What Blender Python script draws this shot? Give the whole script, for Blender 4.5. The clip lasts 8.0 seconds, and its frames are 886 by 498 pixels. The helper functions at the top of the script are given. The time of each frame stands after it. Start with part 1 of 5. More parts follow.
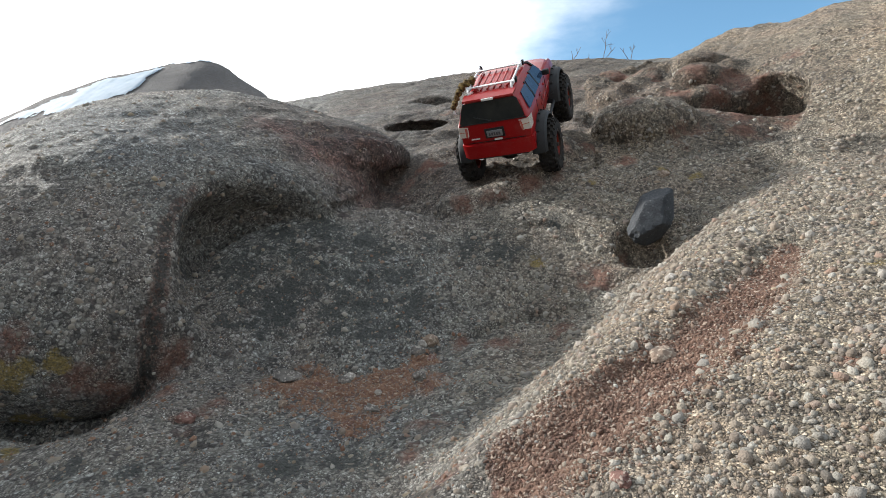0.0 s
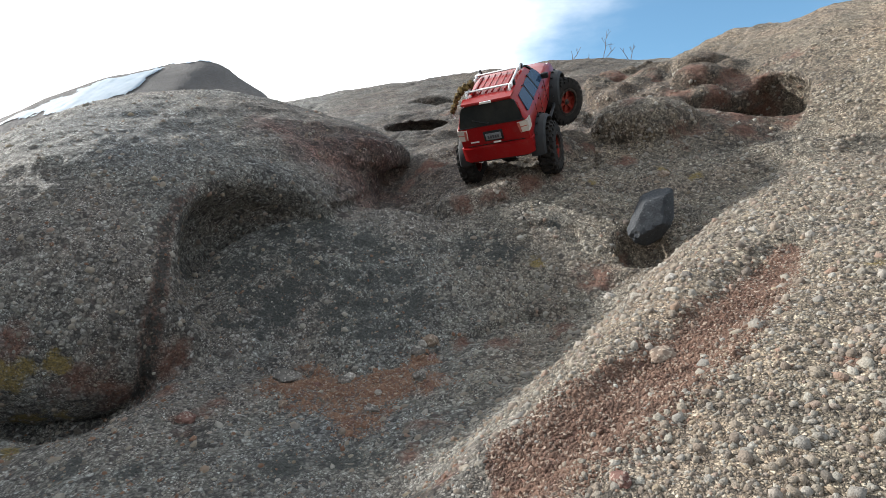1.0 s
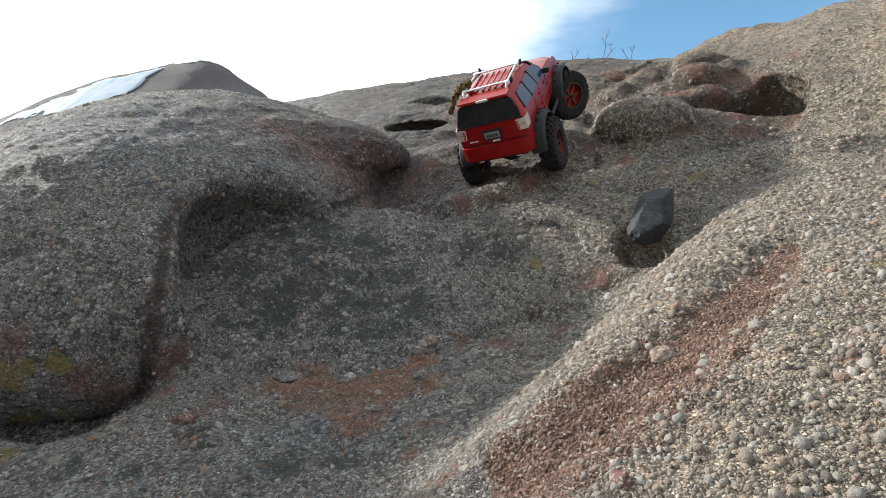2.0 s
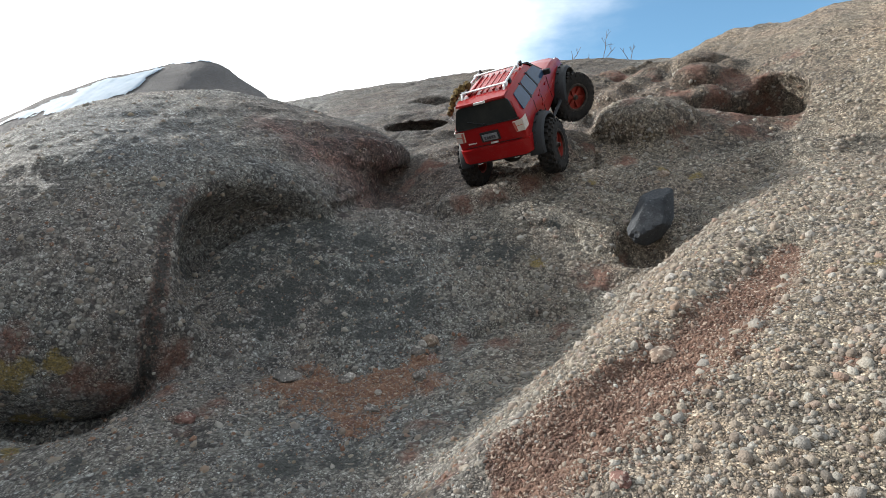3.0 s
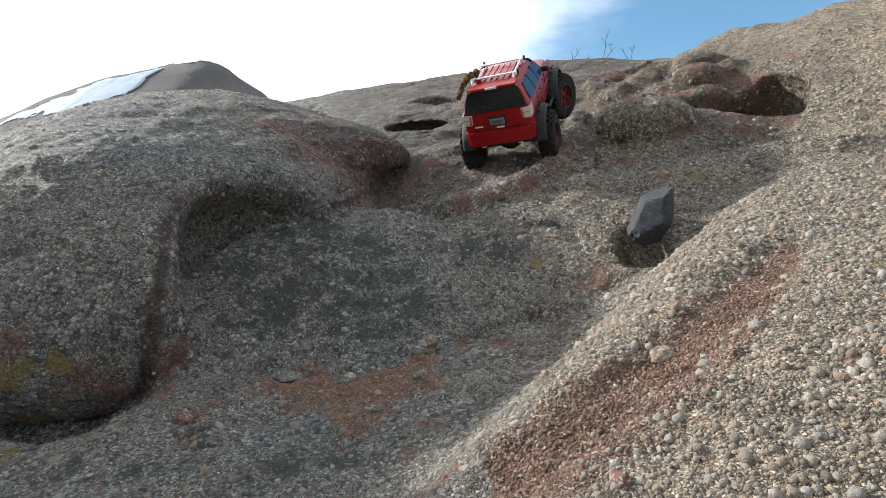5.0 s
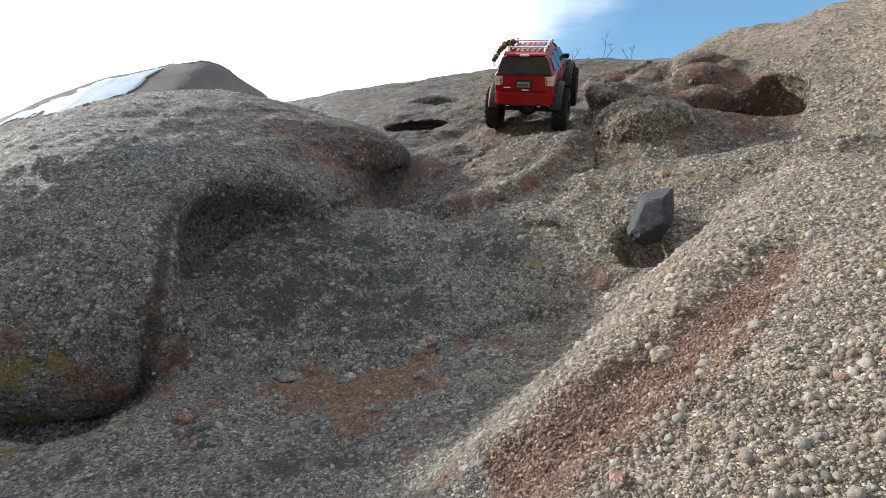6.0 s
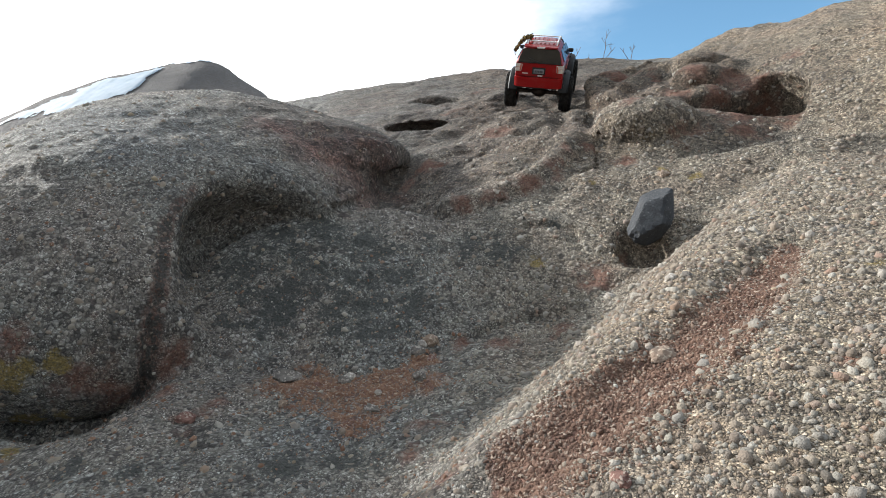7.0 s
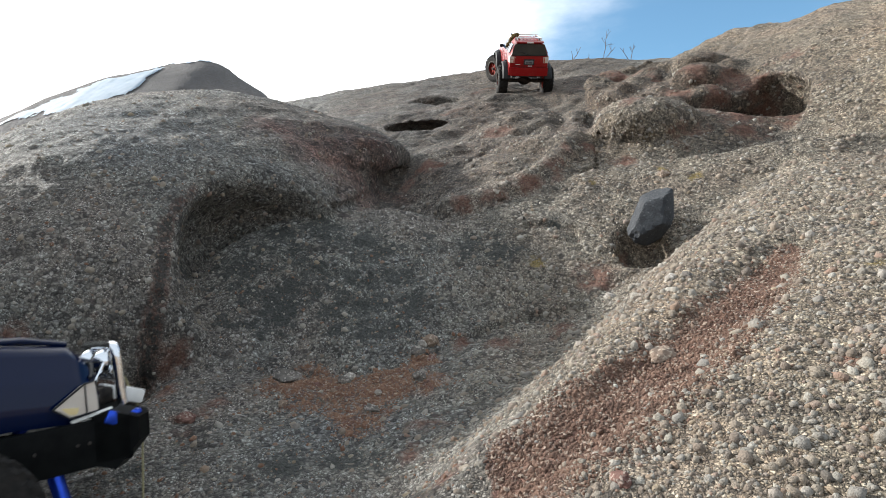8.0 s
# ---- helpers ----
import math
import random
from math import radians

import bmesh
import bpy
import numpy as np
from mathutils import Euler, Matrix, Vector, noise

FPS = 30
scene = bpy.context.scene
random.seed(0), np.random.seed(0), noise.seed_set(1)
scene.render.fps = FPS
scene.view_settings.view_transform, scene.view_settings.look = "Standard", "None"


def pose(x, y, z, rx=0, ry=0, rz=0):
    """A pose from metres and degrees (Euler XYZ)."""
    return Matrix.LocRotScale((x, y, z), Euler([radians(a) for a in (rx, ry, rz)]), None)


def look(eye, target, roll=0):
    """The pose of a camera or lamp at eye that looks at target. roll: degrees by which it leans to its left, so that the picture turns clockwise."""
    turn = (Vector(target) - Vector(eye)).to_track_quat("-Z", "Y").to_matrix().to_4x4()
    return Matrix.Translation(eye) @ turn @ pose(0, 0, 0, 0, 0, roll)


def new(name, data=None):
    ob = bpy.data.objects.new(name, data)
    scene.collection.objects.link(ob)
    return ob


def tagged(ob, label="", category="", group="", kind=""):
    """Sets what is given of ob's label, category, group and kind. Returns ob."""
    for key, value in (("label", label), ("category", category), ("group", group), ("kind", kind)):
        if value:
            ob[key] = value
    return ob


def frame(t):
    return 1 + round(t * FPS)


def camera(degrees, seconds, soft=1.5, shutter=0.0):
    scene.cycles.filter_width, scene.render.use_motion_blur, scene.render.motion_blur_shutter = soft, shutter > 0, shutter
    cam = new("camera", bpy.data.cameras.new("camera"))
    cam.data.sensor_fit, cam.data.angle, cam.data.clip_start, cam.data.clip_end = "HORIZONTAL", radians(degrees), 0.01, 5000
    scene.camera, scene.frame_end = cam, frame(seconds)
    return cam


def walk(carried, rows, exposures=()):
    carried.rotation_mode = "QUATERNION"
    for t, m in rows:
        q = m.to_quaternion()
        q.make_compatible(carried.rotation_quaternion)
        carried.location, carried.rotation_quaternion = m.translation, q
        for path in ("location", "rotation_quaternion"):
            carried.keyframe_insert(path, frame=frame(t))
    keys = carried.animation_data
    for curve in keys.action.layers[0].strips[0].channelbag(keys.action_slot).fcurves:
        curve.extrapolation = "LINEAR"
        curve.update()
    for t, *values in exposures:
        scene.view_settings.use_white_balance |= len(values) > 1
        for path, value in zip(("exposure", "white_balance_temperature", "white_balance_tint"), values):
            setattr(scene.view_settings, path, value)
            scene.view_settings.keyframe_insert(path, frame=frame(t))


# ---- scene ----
EYE = (0.0, 0.0, 0.27)
TILT = 3.0
cam = camera(76.2, 8.0, soft=0.6, shutter=0.3)
walk(cam, [(0.0, pose(*EYE, 90 + TILT)), (8.0, pose(*EYE, 90 + TILT))])

# ---- light ----
SUN_AZ, SUN_EL = -67.0, 28.0      # degrees: from straight ahead towards the right, and above the horizon
world = bpy.data.worlds.new("sky")
scene.world = world
world.use_nodes = True


def make_sky():
    nt = world.node_tree
    nt.nodes.clear()
    out = nt.nodes.new("ShaderNodeOutputWorld")
    bg = nt.nodes.new("ShaderNodeBackground")
    sky = nt.nodes.new("ShaderNodeTexSky")
    sky.sky_type, sky.sun_disc = "NISHITA", False
    sky.sun_elevation, sky.sun_rotation = radians(SUN_EL), radians(SUN_AZ)
    sky.air_density, sky.dust_density, sky.ozone_density = 1.0, 0.6, 1.5
    geo = nt.nodes.new("ShaderNodeTexCoord")
    # thin bright cloud round the sun, torn at its edge
    mp = nt.nodes.new("ShaderNodeMapping")
    mp.inputs["Scale"].default_value = (1.6, 1.6, 4.5)
    nz = nt.nodes.new("ShaderNodeTexNoise")
    nz.inputs["Scale"].default_value, nz.inputs["Detail"].default_value = 2.2, 7
    nz.inputs["Roughness"].default_value = 0.55
    az, el = radians(34.0), radians(20.0)      # middle of the blue gap in the cloud
    dot = nt.nodes.new("ShaderNodeVectorMath")
    dot.operation = "DOT_PRODUCT"
    dot.inputs[1].default_value = (math.sin(az) * math.cos(el), math.cos(az) * math.cos(el), math.sin(el))
    near = nt.nodes.new("ShaderNodeMapRange")
    near.inputs["From Min"].default_value, near.inputs["From Max"].default_value = 0.79, 0.99
    near.inputs["To Min"].default_value, near.inputs["To Max"].default_value = 0.62, -0.30
    add = nt.nodes.new("ShaderNodeMath")
    add.operation = "ADD"
    cover = nt.nodes.new("ShaderNodeMapRange")
    cover.interpolation_type = "SMOOTHSTEP"
    cover.inputs["From Min"].default_value, cover.inputs["From Max"].default_value = 0.25, 1.0
    mix = nt.nodes.new("ShaderNodeMix")
    mix.data_type = "RGBA"
    toward = nt.nodes.new("ShaderNodeVectorMath")
    toward.operation = "DOT_PRODUCT"
    sa, se = radians(-32.0), radians(28.0)
    toward.inputs[1].default_value = (math.sin(sa) * math.cos(se), math.cos(sa) * math.cos(se), math.sin(se))
    glow = nt.nodes.new("ShaderNodeMapRange")
    glow.interpolation_type = "SMOOTHSTEP"
    glow.inputs["From Min"].default_value, glow.inputs["From Max"].default_value = 0.55, 1.0
    cloud = nt.nodes.new("ShaderNodeMix")
    cloud.data_type = "RGBA"
    cloud.inputs["A"].default_value, cloud.inputs["B"].default_value = (3.9, 4.4, 4.9, 1), (12.5, 12.6, 12.7, 1)
    nt.links.new(geo.outputs["Generated"], toward.inputs[0])
    nt.links.new(toward.outputs["Value"], glow.inputs["Value"])
    nt.links.new(glow.outputs["Result"], cloud.inputs["Factor"])
    nt.links.new(cloud.outputs["Result"], mix.inputs["B"])
    nt.links.new(geo.outputs["Generated"], mp.inputs["Vector"])
    nt.links.new(mp.outputs["Vector"], nz.inputs["Vector"])
    nt.links.new(geo.outputs["Generated"], dot.inputs[0])
    nt.links.new(dot.outputs["Value"], near.inputs["Value"])
    nt.links.new(near.outputs["Result"], add.inputs[0])
    nt.links.new(nz.outputs["Fac"], add.inputs[1])
    nt.links.new(add.outputs["Value"], cover.inputs["Value"])
    nt.links.new(cover.outputs["Result"], mix.inputs["Factor"])
    haze = nt.nodes.new("ShaderNodeMix")
    haze.data_type, haze.blend_type = "RGBA", "MULTIPLY"
    haze.inputs["Factor"].default_value, haze.inputs["B"].default_value = 1.0, (0.80, 1.04, 1.05, 1)
    nt.links.new(sky.outputs["Color"], haze.inputs["A"])
    nt.links.new(haze.outputs["Result"], mix.inputs["A"])
    nt.links.new(mix.outputs["Result"], bg.inputs["Color"])
    bg.inputs["Strength"].default_value = 0.15
    nt.links.new(bg.outputs["Background"], out.inputs["Surface"])


make_sky()
sun_data = bpy.data.lights.new("sun", "SUN")
sun_data.energy, sun_data.angle, sun_data.color = 5.0, radians(3.0), (1.0, 0.98, 0.93)
sun_ob = new("sun", sun_data)
_a, _e = radians(SUN_AZ), radians(SUN_EL)
sun_ob.matrix_world = look((math.sin(_a) * math.cos(_e) * 9, math.cos(_a) * math.cos(_e) * 9, math.sin(_e) * 9), (0, 0, 0))
scene.view_settings.exposure = 0.50

# ---- materials ----
class Shader:
    """A material under construction: node() adds a node, setting inputs by name or linking them to outputs."""
    def __init__(self, name):
        self.mat = bpy.data.materials.new(name)
        self.mat.use_nodes = True
        self.nt = self.mat.node_tree
        self.bsdf = self.nt.nodes["Principled BSDF"]

    def node(self, kind, props=None, **ins):
        n = self.nt.nodes.new("ShaderNode" + kind)
        for k, v in (props or {}).items():
            setattr(n, k, v)
        for k, v in ins.items():
            self.put(n, k, v)
        return n

    def put(self, n, k, v):
        sock = n.inputs[int(k[1:])] if k[0] == "i" and k[1:].isdigit() else n.inputs[k.replace("_", " ")]
        if isinstance(v, bpy.types.NodeSocket):
            self.nt.links.new(v, sock)
        elif isinstance(v, tuple) and len(v) == 3 and sock.type == "RGBA":
            sock.default_value = (*v, 1)
        else:
            sock.default_value = v

    def shade(self, **ins):
        for k, v in ins.items():
            self.put(self.bsdf, k, v)
        return self.mat

    def place(self):
        return self.node("TexCoord").outputs["Object"]

    def noise(self, vec, scale, detail=4, rough=0.55):
        return self.node("TexNoise", Vector=vec, Scale=scale, Detail=detail, Roughness=rough).outputs["Fac"]

    def cells(self, vec, scale, feature="F1", rand=1.0):
        return self.node("TexVoronoi", {"feature": feature}, Vector=vec, Scale=scale, Randomness=rand)

    def ramp(self, fac, stops, mode="LINEAR"):
        n = self.node("ValToRGB", Fac=fac)
        r = n.color_ramp
        r.interpolation = mode
        while len(r.elements) < len(stops):
            r.elements.new(0.5)
        for e, (p, c) in zip(r.elements, stops):
            e.position, e.color = p, (*c, 1) if isinstance(c, tuple) else (c, c, c, 1)
        return n.outputs["Color"]

    def mix(self, fac, a, b, blend="MIX"):
        n = self.node("Mix", {"data_type": "RGBA", "blend_type": blend})
        self.put(n, "i0", fac)
        self.put(n, "i6", a)
        self.put(n, "i7", b)
        return n.outputs[2]

    def math(self, op, a, b=0.0, clamp=False):
        return self.node("Math", {"operation": op, "use_clamp": clamp}, i0=a, i1=b).outputs[0]

    def range(self, v, a, b, c=0.0, d=1.0):
        return self.node("MapRange", Value=v, From_Min=a, From_Max=b, To_Min=c, To_Max=d).outputs[0]

    def bump(self, height, distance, strength=1.0, normal=None):
        n = self.node("Bump", Height=height, Distance=distance, Strength=strength)
        if normal is not None:
            self.put(n, "Normal", normal)
        return n.outputs["Normal"]

    def attribute(self, name):
        return self.node("Attribute", {"attribute_name": name}).outputs["Fac"]


GRAINS = [(0.0, (0.045, 0.043, 0.041)), (0.15, (0.115, 0.106, 0.096)), (0.32, (0.21, 0.192, 0.168)), (0.50, (0.31, 0.284, 0.246)),
          (0.68, (0.40, 0.366, 0.318)), (0.84, (0.52, 0.487, 0.435)), (1.0, (0.68, 0.66, 0.615))]
RED = [(0.0, (0.05, 0.022, 0.015)), (0.4, (0.150, 0.066, 0.044)), (0.75, (0.235, 0.112, 0.076)), (1.0, (0.36, 0.25, 0.20))]


def rock_material():
    s = Shader("conglomerate")
    p = s.place()
    warp = s.node("TexNoise", Vector=p, Scale=60.0, Detail=2.0).outputs["Color"]
    pw = s.node("MixRGB", {"blend_type": "LINEAR_LIGHT"}, Fac=0.003, Color1=p, Color2=warp).outputs["Color"]
    big = s.cells(pw, 135.0)
    small = s.cells(pw, 300.0)
    rim_big = s.range(s.cells(pw, 135.0, "DISTANCE_TO_EDGE").outputs["Distance"], 0.0, 0.36)
    rim_small = s.range(s.cells(pw, 300.0, "DISTANCE_TO_EDGE").outputs["Distance"], 0.0, 0.36)
    tiny = s.noise(p, 420.0, 2, 0.7)
    pick = s.node("SeparateColor", Color=big.outputs["Color"]).outputs[0]
    pick2 = s.node("SeparateColor", Color=small.outputs["Color"]).outputs[1]
    cream = s.attribute("pale")
    # matrix of fine grains with coarser grains set in it
    shift = s.math("MULTIPLY", cream, 0.01)
    fine = s.ramp(s.math("ADD", pick2, shift, True), GRAINS)
    coarse = s.ramp(s.math("ADD", pick, shift, True), GRAINS)
    which = s.range(s.noise(p, 34.0, 3), 0.46, 0.56)
    col = s.mix(which, fine, coarse)
    gap = s.math("MULTIPLY", s.math("ADD", rim_small, s.math("MULTIPLY", which, 0.6), True), s.math("ADD", rim_big, s.math("SUBTRACT", 1.0, which), True))
    col = s.mix(s.math("MULTIPLY", s.math("SUBTRACT", 1.0, gap), s.range(s.noise(p, 70.0, 3), 0.35, 0.65, 0.6, 1.0)), col, (0.04, 0.034, 0.030))
    col = s.mix(s.range(tiny, 0.40, 0.75, 0.0, 0.15), col, (0.19, 0.165, 0.14), "MIX")
    # broad tints: pinkish, grey and tan
    tint = s.ramp(s.noise(p, 2.6, 6, 0.62), [(0.32, (0.84, 0.86, 0.90)), (0.48, (1.0, 0.97, 0.93)), (0.6, (1.06, 0.95, 0.89)), (0.74, (0.95, 0.95, 0.95))])
    col = s.mix(1.0, col, tint, "MULTIPLY")
    patchy = s.ramp(s.noise(p, 13.0, 5, 0.62), [(0.30, (0.62, 0.62, 0.63)), (0.5, (0.97, 0.97, 0.97)), (0.7, (1.22, 1.21, 1.19))])
    col = s.mix(1.0, col, patchy, "MULTIPLY")
    # bluish haze over the dome tinted into the grey rock; cream ground stays warm
    warmth = s.mix(cream, (1.00, 1.10, 1.17), (1.25, 1.14, 0.94))
    col = s.mix(0.8, col, warmth, "MULTIPLY")
    # brown varnish in streaks
    streak = s.range(s.noise(p, 9.0, 6, 0.65), 0.35, 0.65, 0.35, 1.0)
    col = s.mix(s.math("MULTIPLY", s.attribute("brown"), streak), col, (0.41, 0.325, 0.275), "MULTIPLY")
    # purplish pink bed
    col = s.mix(s.attribute("pink"), col, s.mix(1.0, col, (0.92, 0.60, 0.56), "MULTIPLY"))
    # iron-red sandy layers
    edge = s.noise(p, 26.0, 7, 0.74)
    red = s.range(s.math("ADD", s.math("MULTIPLY", s.attribute("red"), 0.85), s.math("MULTIPLY", s.math("SUBTRACT", edge, 0.5), 2.4)), 0.22, 0.90)
    redcol = s.ramp(s.math("MULTIPLY", s.math("ADD", pick2, s.noise(p, 50.0, 4)), 0.5), RED)
    col = s.mix(s.math("MULTIPLY", red, 0.85), col, redcol)
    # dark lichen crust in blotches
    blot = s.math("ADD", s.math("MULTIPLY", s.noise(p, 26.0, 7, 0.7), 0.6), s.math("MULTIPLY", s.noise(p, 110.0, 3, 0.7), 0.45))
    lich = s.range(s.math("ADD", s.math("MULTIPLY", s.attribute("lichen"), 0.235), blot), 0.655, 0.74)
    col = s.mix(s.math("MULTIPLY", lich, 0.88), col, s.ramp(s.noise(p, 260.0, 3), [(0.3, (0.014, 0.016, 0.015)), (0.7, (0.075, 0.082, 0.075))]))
    # ochre lichen
    yel = s.range(s.math("ADD", s.math("MULTIPLY", s.attribute("yellow"), 0.42), s.noise(p, 42.0, 6, 0.7)), 0.70, 0.85)
    col = s.mix(s.math("MULTIPLY", yel, 0.8), col, s.ramp(s.noise(p, 300.0, 2), [(0.3, (0.10, 0.075, 0.02)), (0.7, (0.36, 0.25, 0.06))]))
    h = s.math("ADD", s.math("MULTIPLY", s.math("MULTIPLY", rim_big, which), 0.7), s.math("MULTIPLY", rim_small, 0.35))
    h = s.math("ADD", h, s.math("MULTIPLY", s.math("MULTIPLY", pick, which), 0.5))
    h = s.math("ADD", h, s.math("MULTIPLY", tiny, 0.35))
    n = s.bump(h, 0.006, 1.0)
    n = s.bump(s.noise(p, 48.0, 6, 0.65), 0.008, 0.9, n)
    return s.shade(Base_Color=col, Roughness=s.range(tiny, 0.2, 0.8, 0.68, 0.92), Normal=n, Specular_IOR_Level=0.5)


def pebble_material(name, island, worn=0.82):
    s = Shader(name)
    p = s.place()
    rnd = s.node("NewGeometry").outputs["Random Per Island"] if island else s.node("ObjectInfo").outputs["Random"]
    col = s.ramp(rnd, [(0.0, (0.16, 0.14, 0.12)), (0.12, (0.26, 0.20, 0.16)), (0.3, (0.36, 0.29, 0.225)), (0.45, (0.42, 0.36, 0.285)), (0.6, (0.31, 0.29, 0.265)),
                       (0.72, (0.47, 0.425, 0.355)), (0.85, (0.54, 0.505, 0.45)), (0.93, (0.36, 0.22, 0.16)), (1.0, (0.43, 0.35, 0.24))])
    col = s.mix(1.0, s.mix(s.range(s.noise(p, 240.0, 4, 0.7), 0.35, 0.7, 0.0, 0.6), col, (0.27, 0.22, 0.18)), (worn * 0.98, worn, worn), "MULTIPLY")
    n = s.bump(s.noise(p, 500.0, 4, 0.7), 0.003, 0.9)
    return s.shade(Base_Color=col, Roughness=0.8, Normal=n, Specular_IOR_Level=0.35)


def stone_material(name, a, b, speck=(0.5, 0.5, 0.5), amount=0.15):
    s = Shader(name)
    p = s.place()
    col = s.mix(s.range(s.noise(p, 45.0, 6, 0.65), 0.35, 0.65), a, b)
    g = s.node("SeparateColor", Color=s.cells(p, 330.0).outputs["Color"]).outputs[0]
    col = s.mix(s.range(g, 1.0 - amount, 1.02 - amount, 0.0, 0.7), col, speck)
    n = s.bump(s.noise(p, 160.0, 6, 0.7), 0.004, 0.9)
    return s.shade(Base_Color=col, Roughness=0.85, Normal=n)


rock_mat = rock_material()
loose_mat = pebble_material("pebbles", True)
pebble_mat = pebble_material("pebble", False)
grit_mat = pebble_material("grit", True, 0.6)

# ---- rock: one solid made of blended forms ----
def smin(a, b, k):
    h = np.clip(0.5 + 0.5 * (b - a) / k, 0, 1)
    return b + (a - b) * h - k * h * (1 - h)


def smax(a, b, k):
    return -smin(-a, -b, k)


def softplus(v, k):
    return k * np.logaddexp(0, v / k)


def sstep(v):
    v = np.clip(v, 0, 1)
    return v * v * (3 - 2 * v)


def ell(x, y, z, c, r, yaw=0, pitch=0, roll=0):
    """Distance to an ellipsoid: centre, radii, turned by degrees."""
    m = np.array(Euler([radians(a) for a in (pitch, roll, yaw)]).to_matrix(), dtype=np.float32)
    px, py, pz = x - c[0], y - c[1], z - c[2]
    qx = (px * m[0, 0] + py * m[1, 0] + pz * m[2, 0]) / r[0]
    qy = (px * m[0, 1] + py * m[1, 1] + pz * m[2, 1]) / r[1]
    qz = (px * m[0, 2] + py * m[1, 2] + pz * m[2, 2]) / r[2]
    k0 = np.sqrt(qx * qx + qy * qy + qz * qz) + 1e-6
    k1 = np.sqrt((qx / r[0]) ** 2 + (qy / r[1]) ** 2 + (qz / r[2]) ** 2) + 1e-6
    return k0 * (k0 - 1) / k1


def lattice(ix, iy, iz, seed):
    n = (ix * 374761393 + iy * 668265263 + iz * 2147483647 + seed * 1274126177) & 0xFFFFFFFF
    n = ((n ^ (n >> 13)) * 1274126177) & 0xFFFFFFFF
    return ((n ^ (n >> 16)) & 0xFFFF).astype(np.float32) / 65535.0


def vnoise(x, y, z, seed=0):
    """Smooth value noise, -1 to 1."""
    fx, fy, fz = np.floor(x), np.floor(y), np.floor(z)
    ix, iy, iz = fx.astype(np.int64), fy.astype(np.int64), fz.astype(np.int64)
    u, v, w = x - fx, y - fy, z - fz
    u, v, w = u * u * (3 - 2 * u), v * v * (3 - 2 * v), w * w * (3 - 2 * w)
    s = 0
    for a in (0, 1):
        for b in (0, 1):
            for c in (0, 1):
                s = s + lattice(ix + a, iy + b, iz + c, seed) * (u if a else 1 - u) * (v if b else 1 - v) * (w if c else 1 - w)
    return s * 2 - 1


def fbm(x, y, z, f, octaves=4, gain=0.5, seed=0):
    s, a, n = 0, 1.0, 0
    for o in range(octaves):
        s = s + a * vnoise(x * f + 17.3 * o, y * f - 9.1 * o, z * f + 4.7 * o, seed + o)
        n, a, f = n + a, a * gain, f * 2.03
    return s / n


def run_of(x, y, line):
    """Distance in plan to a bent line of (x, y) points."""
    best = None
    for (ax, ay), (bx, by) in zip(line, line[1:]):
        vx, vy = bx - ax, by - ay
        t = np.clip(((x - ax) * vx + (y - ay) * vy) / (vx * vx + vy * vy), 0, 1)
        d = np.hypot(x - ax - t * vx, y - ay - t * vy)
        best = d if best is None else np.minimum(best, d)
    return best


# (x, y, z) lines in plan: the foot and the crest of the mound and of the rib beside it
FOOT = [(-0.566, 0.980, 0.070), (-0.459, 1.020, 0.122), (-0.375, 1.040, 0.104), (-0.298, 1.060, 0.095), (-0.174, 1.070, 0.092), (-0.047, 1.080, 0.108), (0.051, 1.120, 0.157), (0.188, 1.140, 0.195), (0.282, 1.150, 0.222), (0.405, 1.170, 0.286), (0.722, 1.170, 0.344)]
CREST = [(-0.626, 1.080, 0.156), (-0.540, 1.120, 0.218), (-0.530, 1.180, 0.286), (-0.492, 1.280, 0.342), (-0.409, 1.340, 0.393), (-0.336, 1.400, 0.442), (-0.220, 1.420, 0.455), (-0.120, 1.420, 0.443), (-0.034, 1.410, 0.420), (0.022, 1.400, 0.398), (0.153, 1.440, 0.448), (0.246, 1.470, 0.504), (0.327, 1.500, 0.544), (0.478, 1.500, 0.562), (0.588, 1.470, 0.571), (0.740, 1.420, 0.587), (0.848, 1.360, 0.604), (1.032, 1.300, 0.603)]
# the long slope: rise along its middle, and its skyline
CLIMB_Y = [0.50, 1.30, 1.50, 1.70, 1.886, 2.05, 2.315, 2.55, 2.76, 3.00, 3.25, 3.45, 3.60, 3.80, 4.20]
CLIMB_Z = [-0.60, 0.41, 0.582, 0.710, 0.812, 0.885, 0.985, 1.112, 1.20, 1.32, 1.47, 1.585, 1.60, 1.50, 0.90]
SKY_X = [-3.0, -0.96, -0.29, 0.30, 0.76, 1.36, 2.8]
SKY_Z = [0.85, 1.377, 1.491, 1.577, 1.645, 1.640, 1.55]


def smooth_interp(v, xs, ys, w):
    return sum(np.interp(v + o * w, xs, ys) for o in (-1, -0.5, 0, 0.5, 1)) / 5


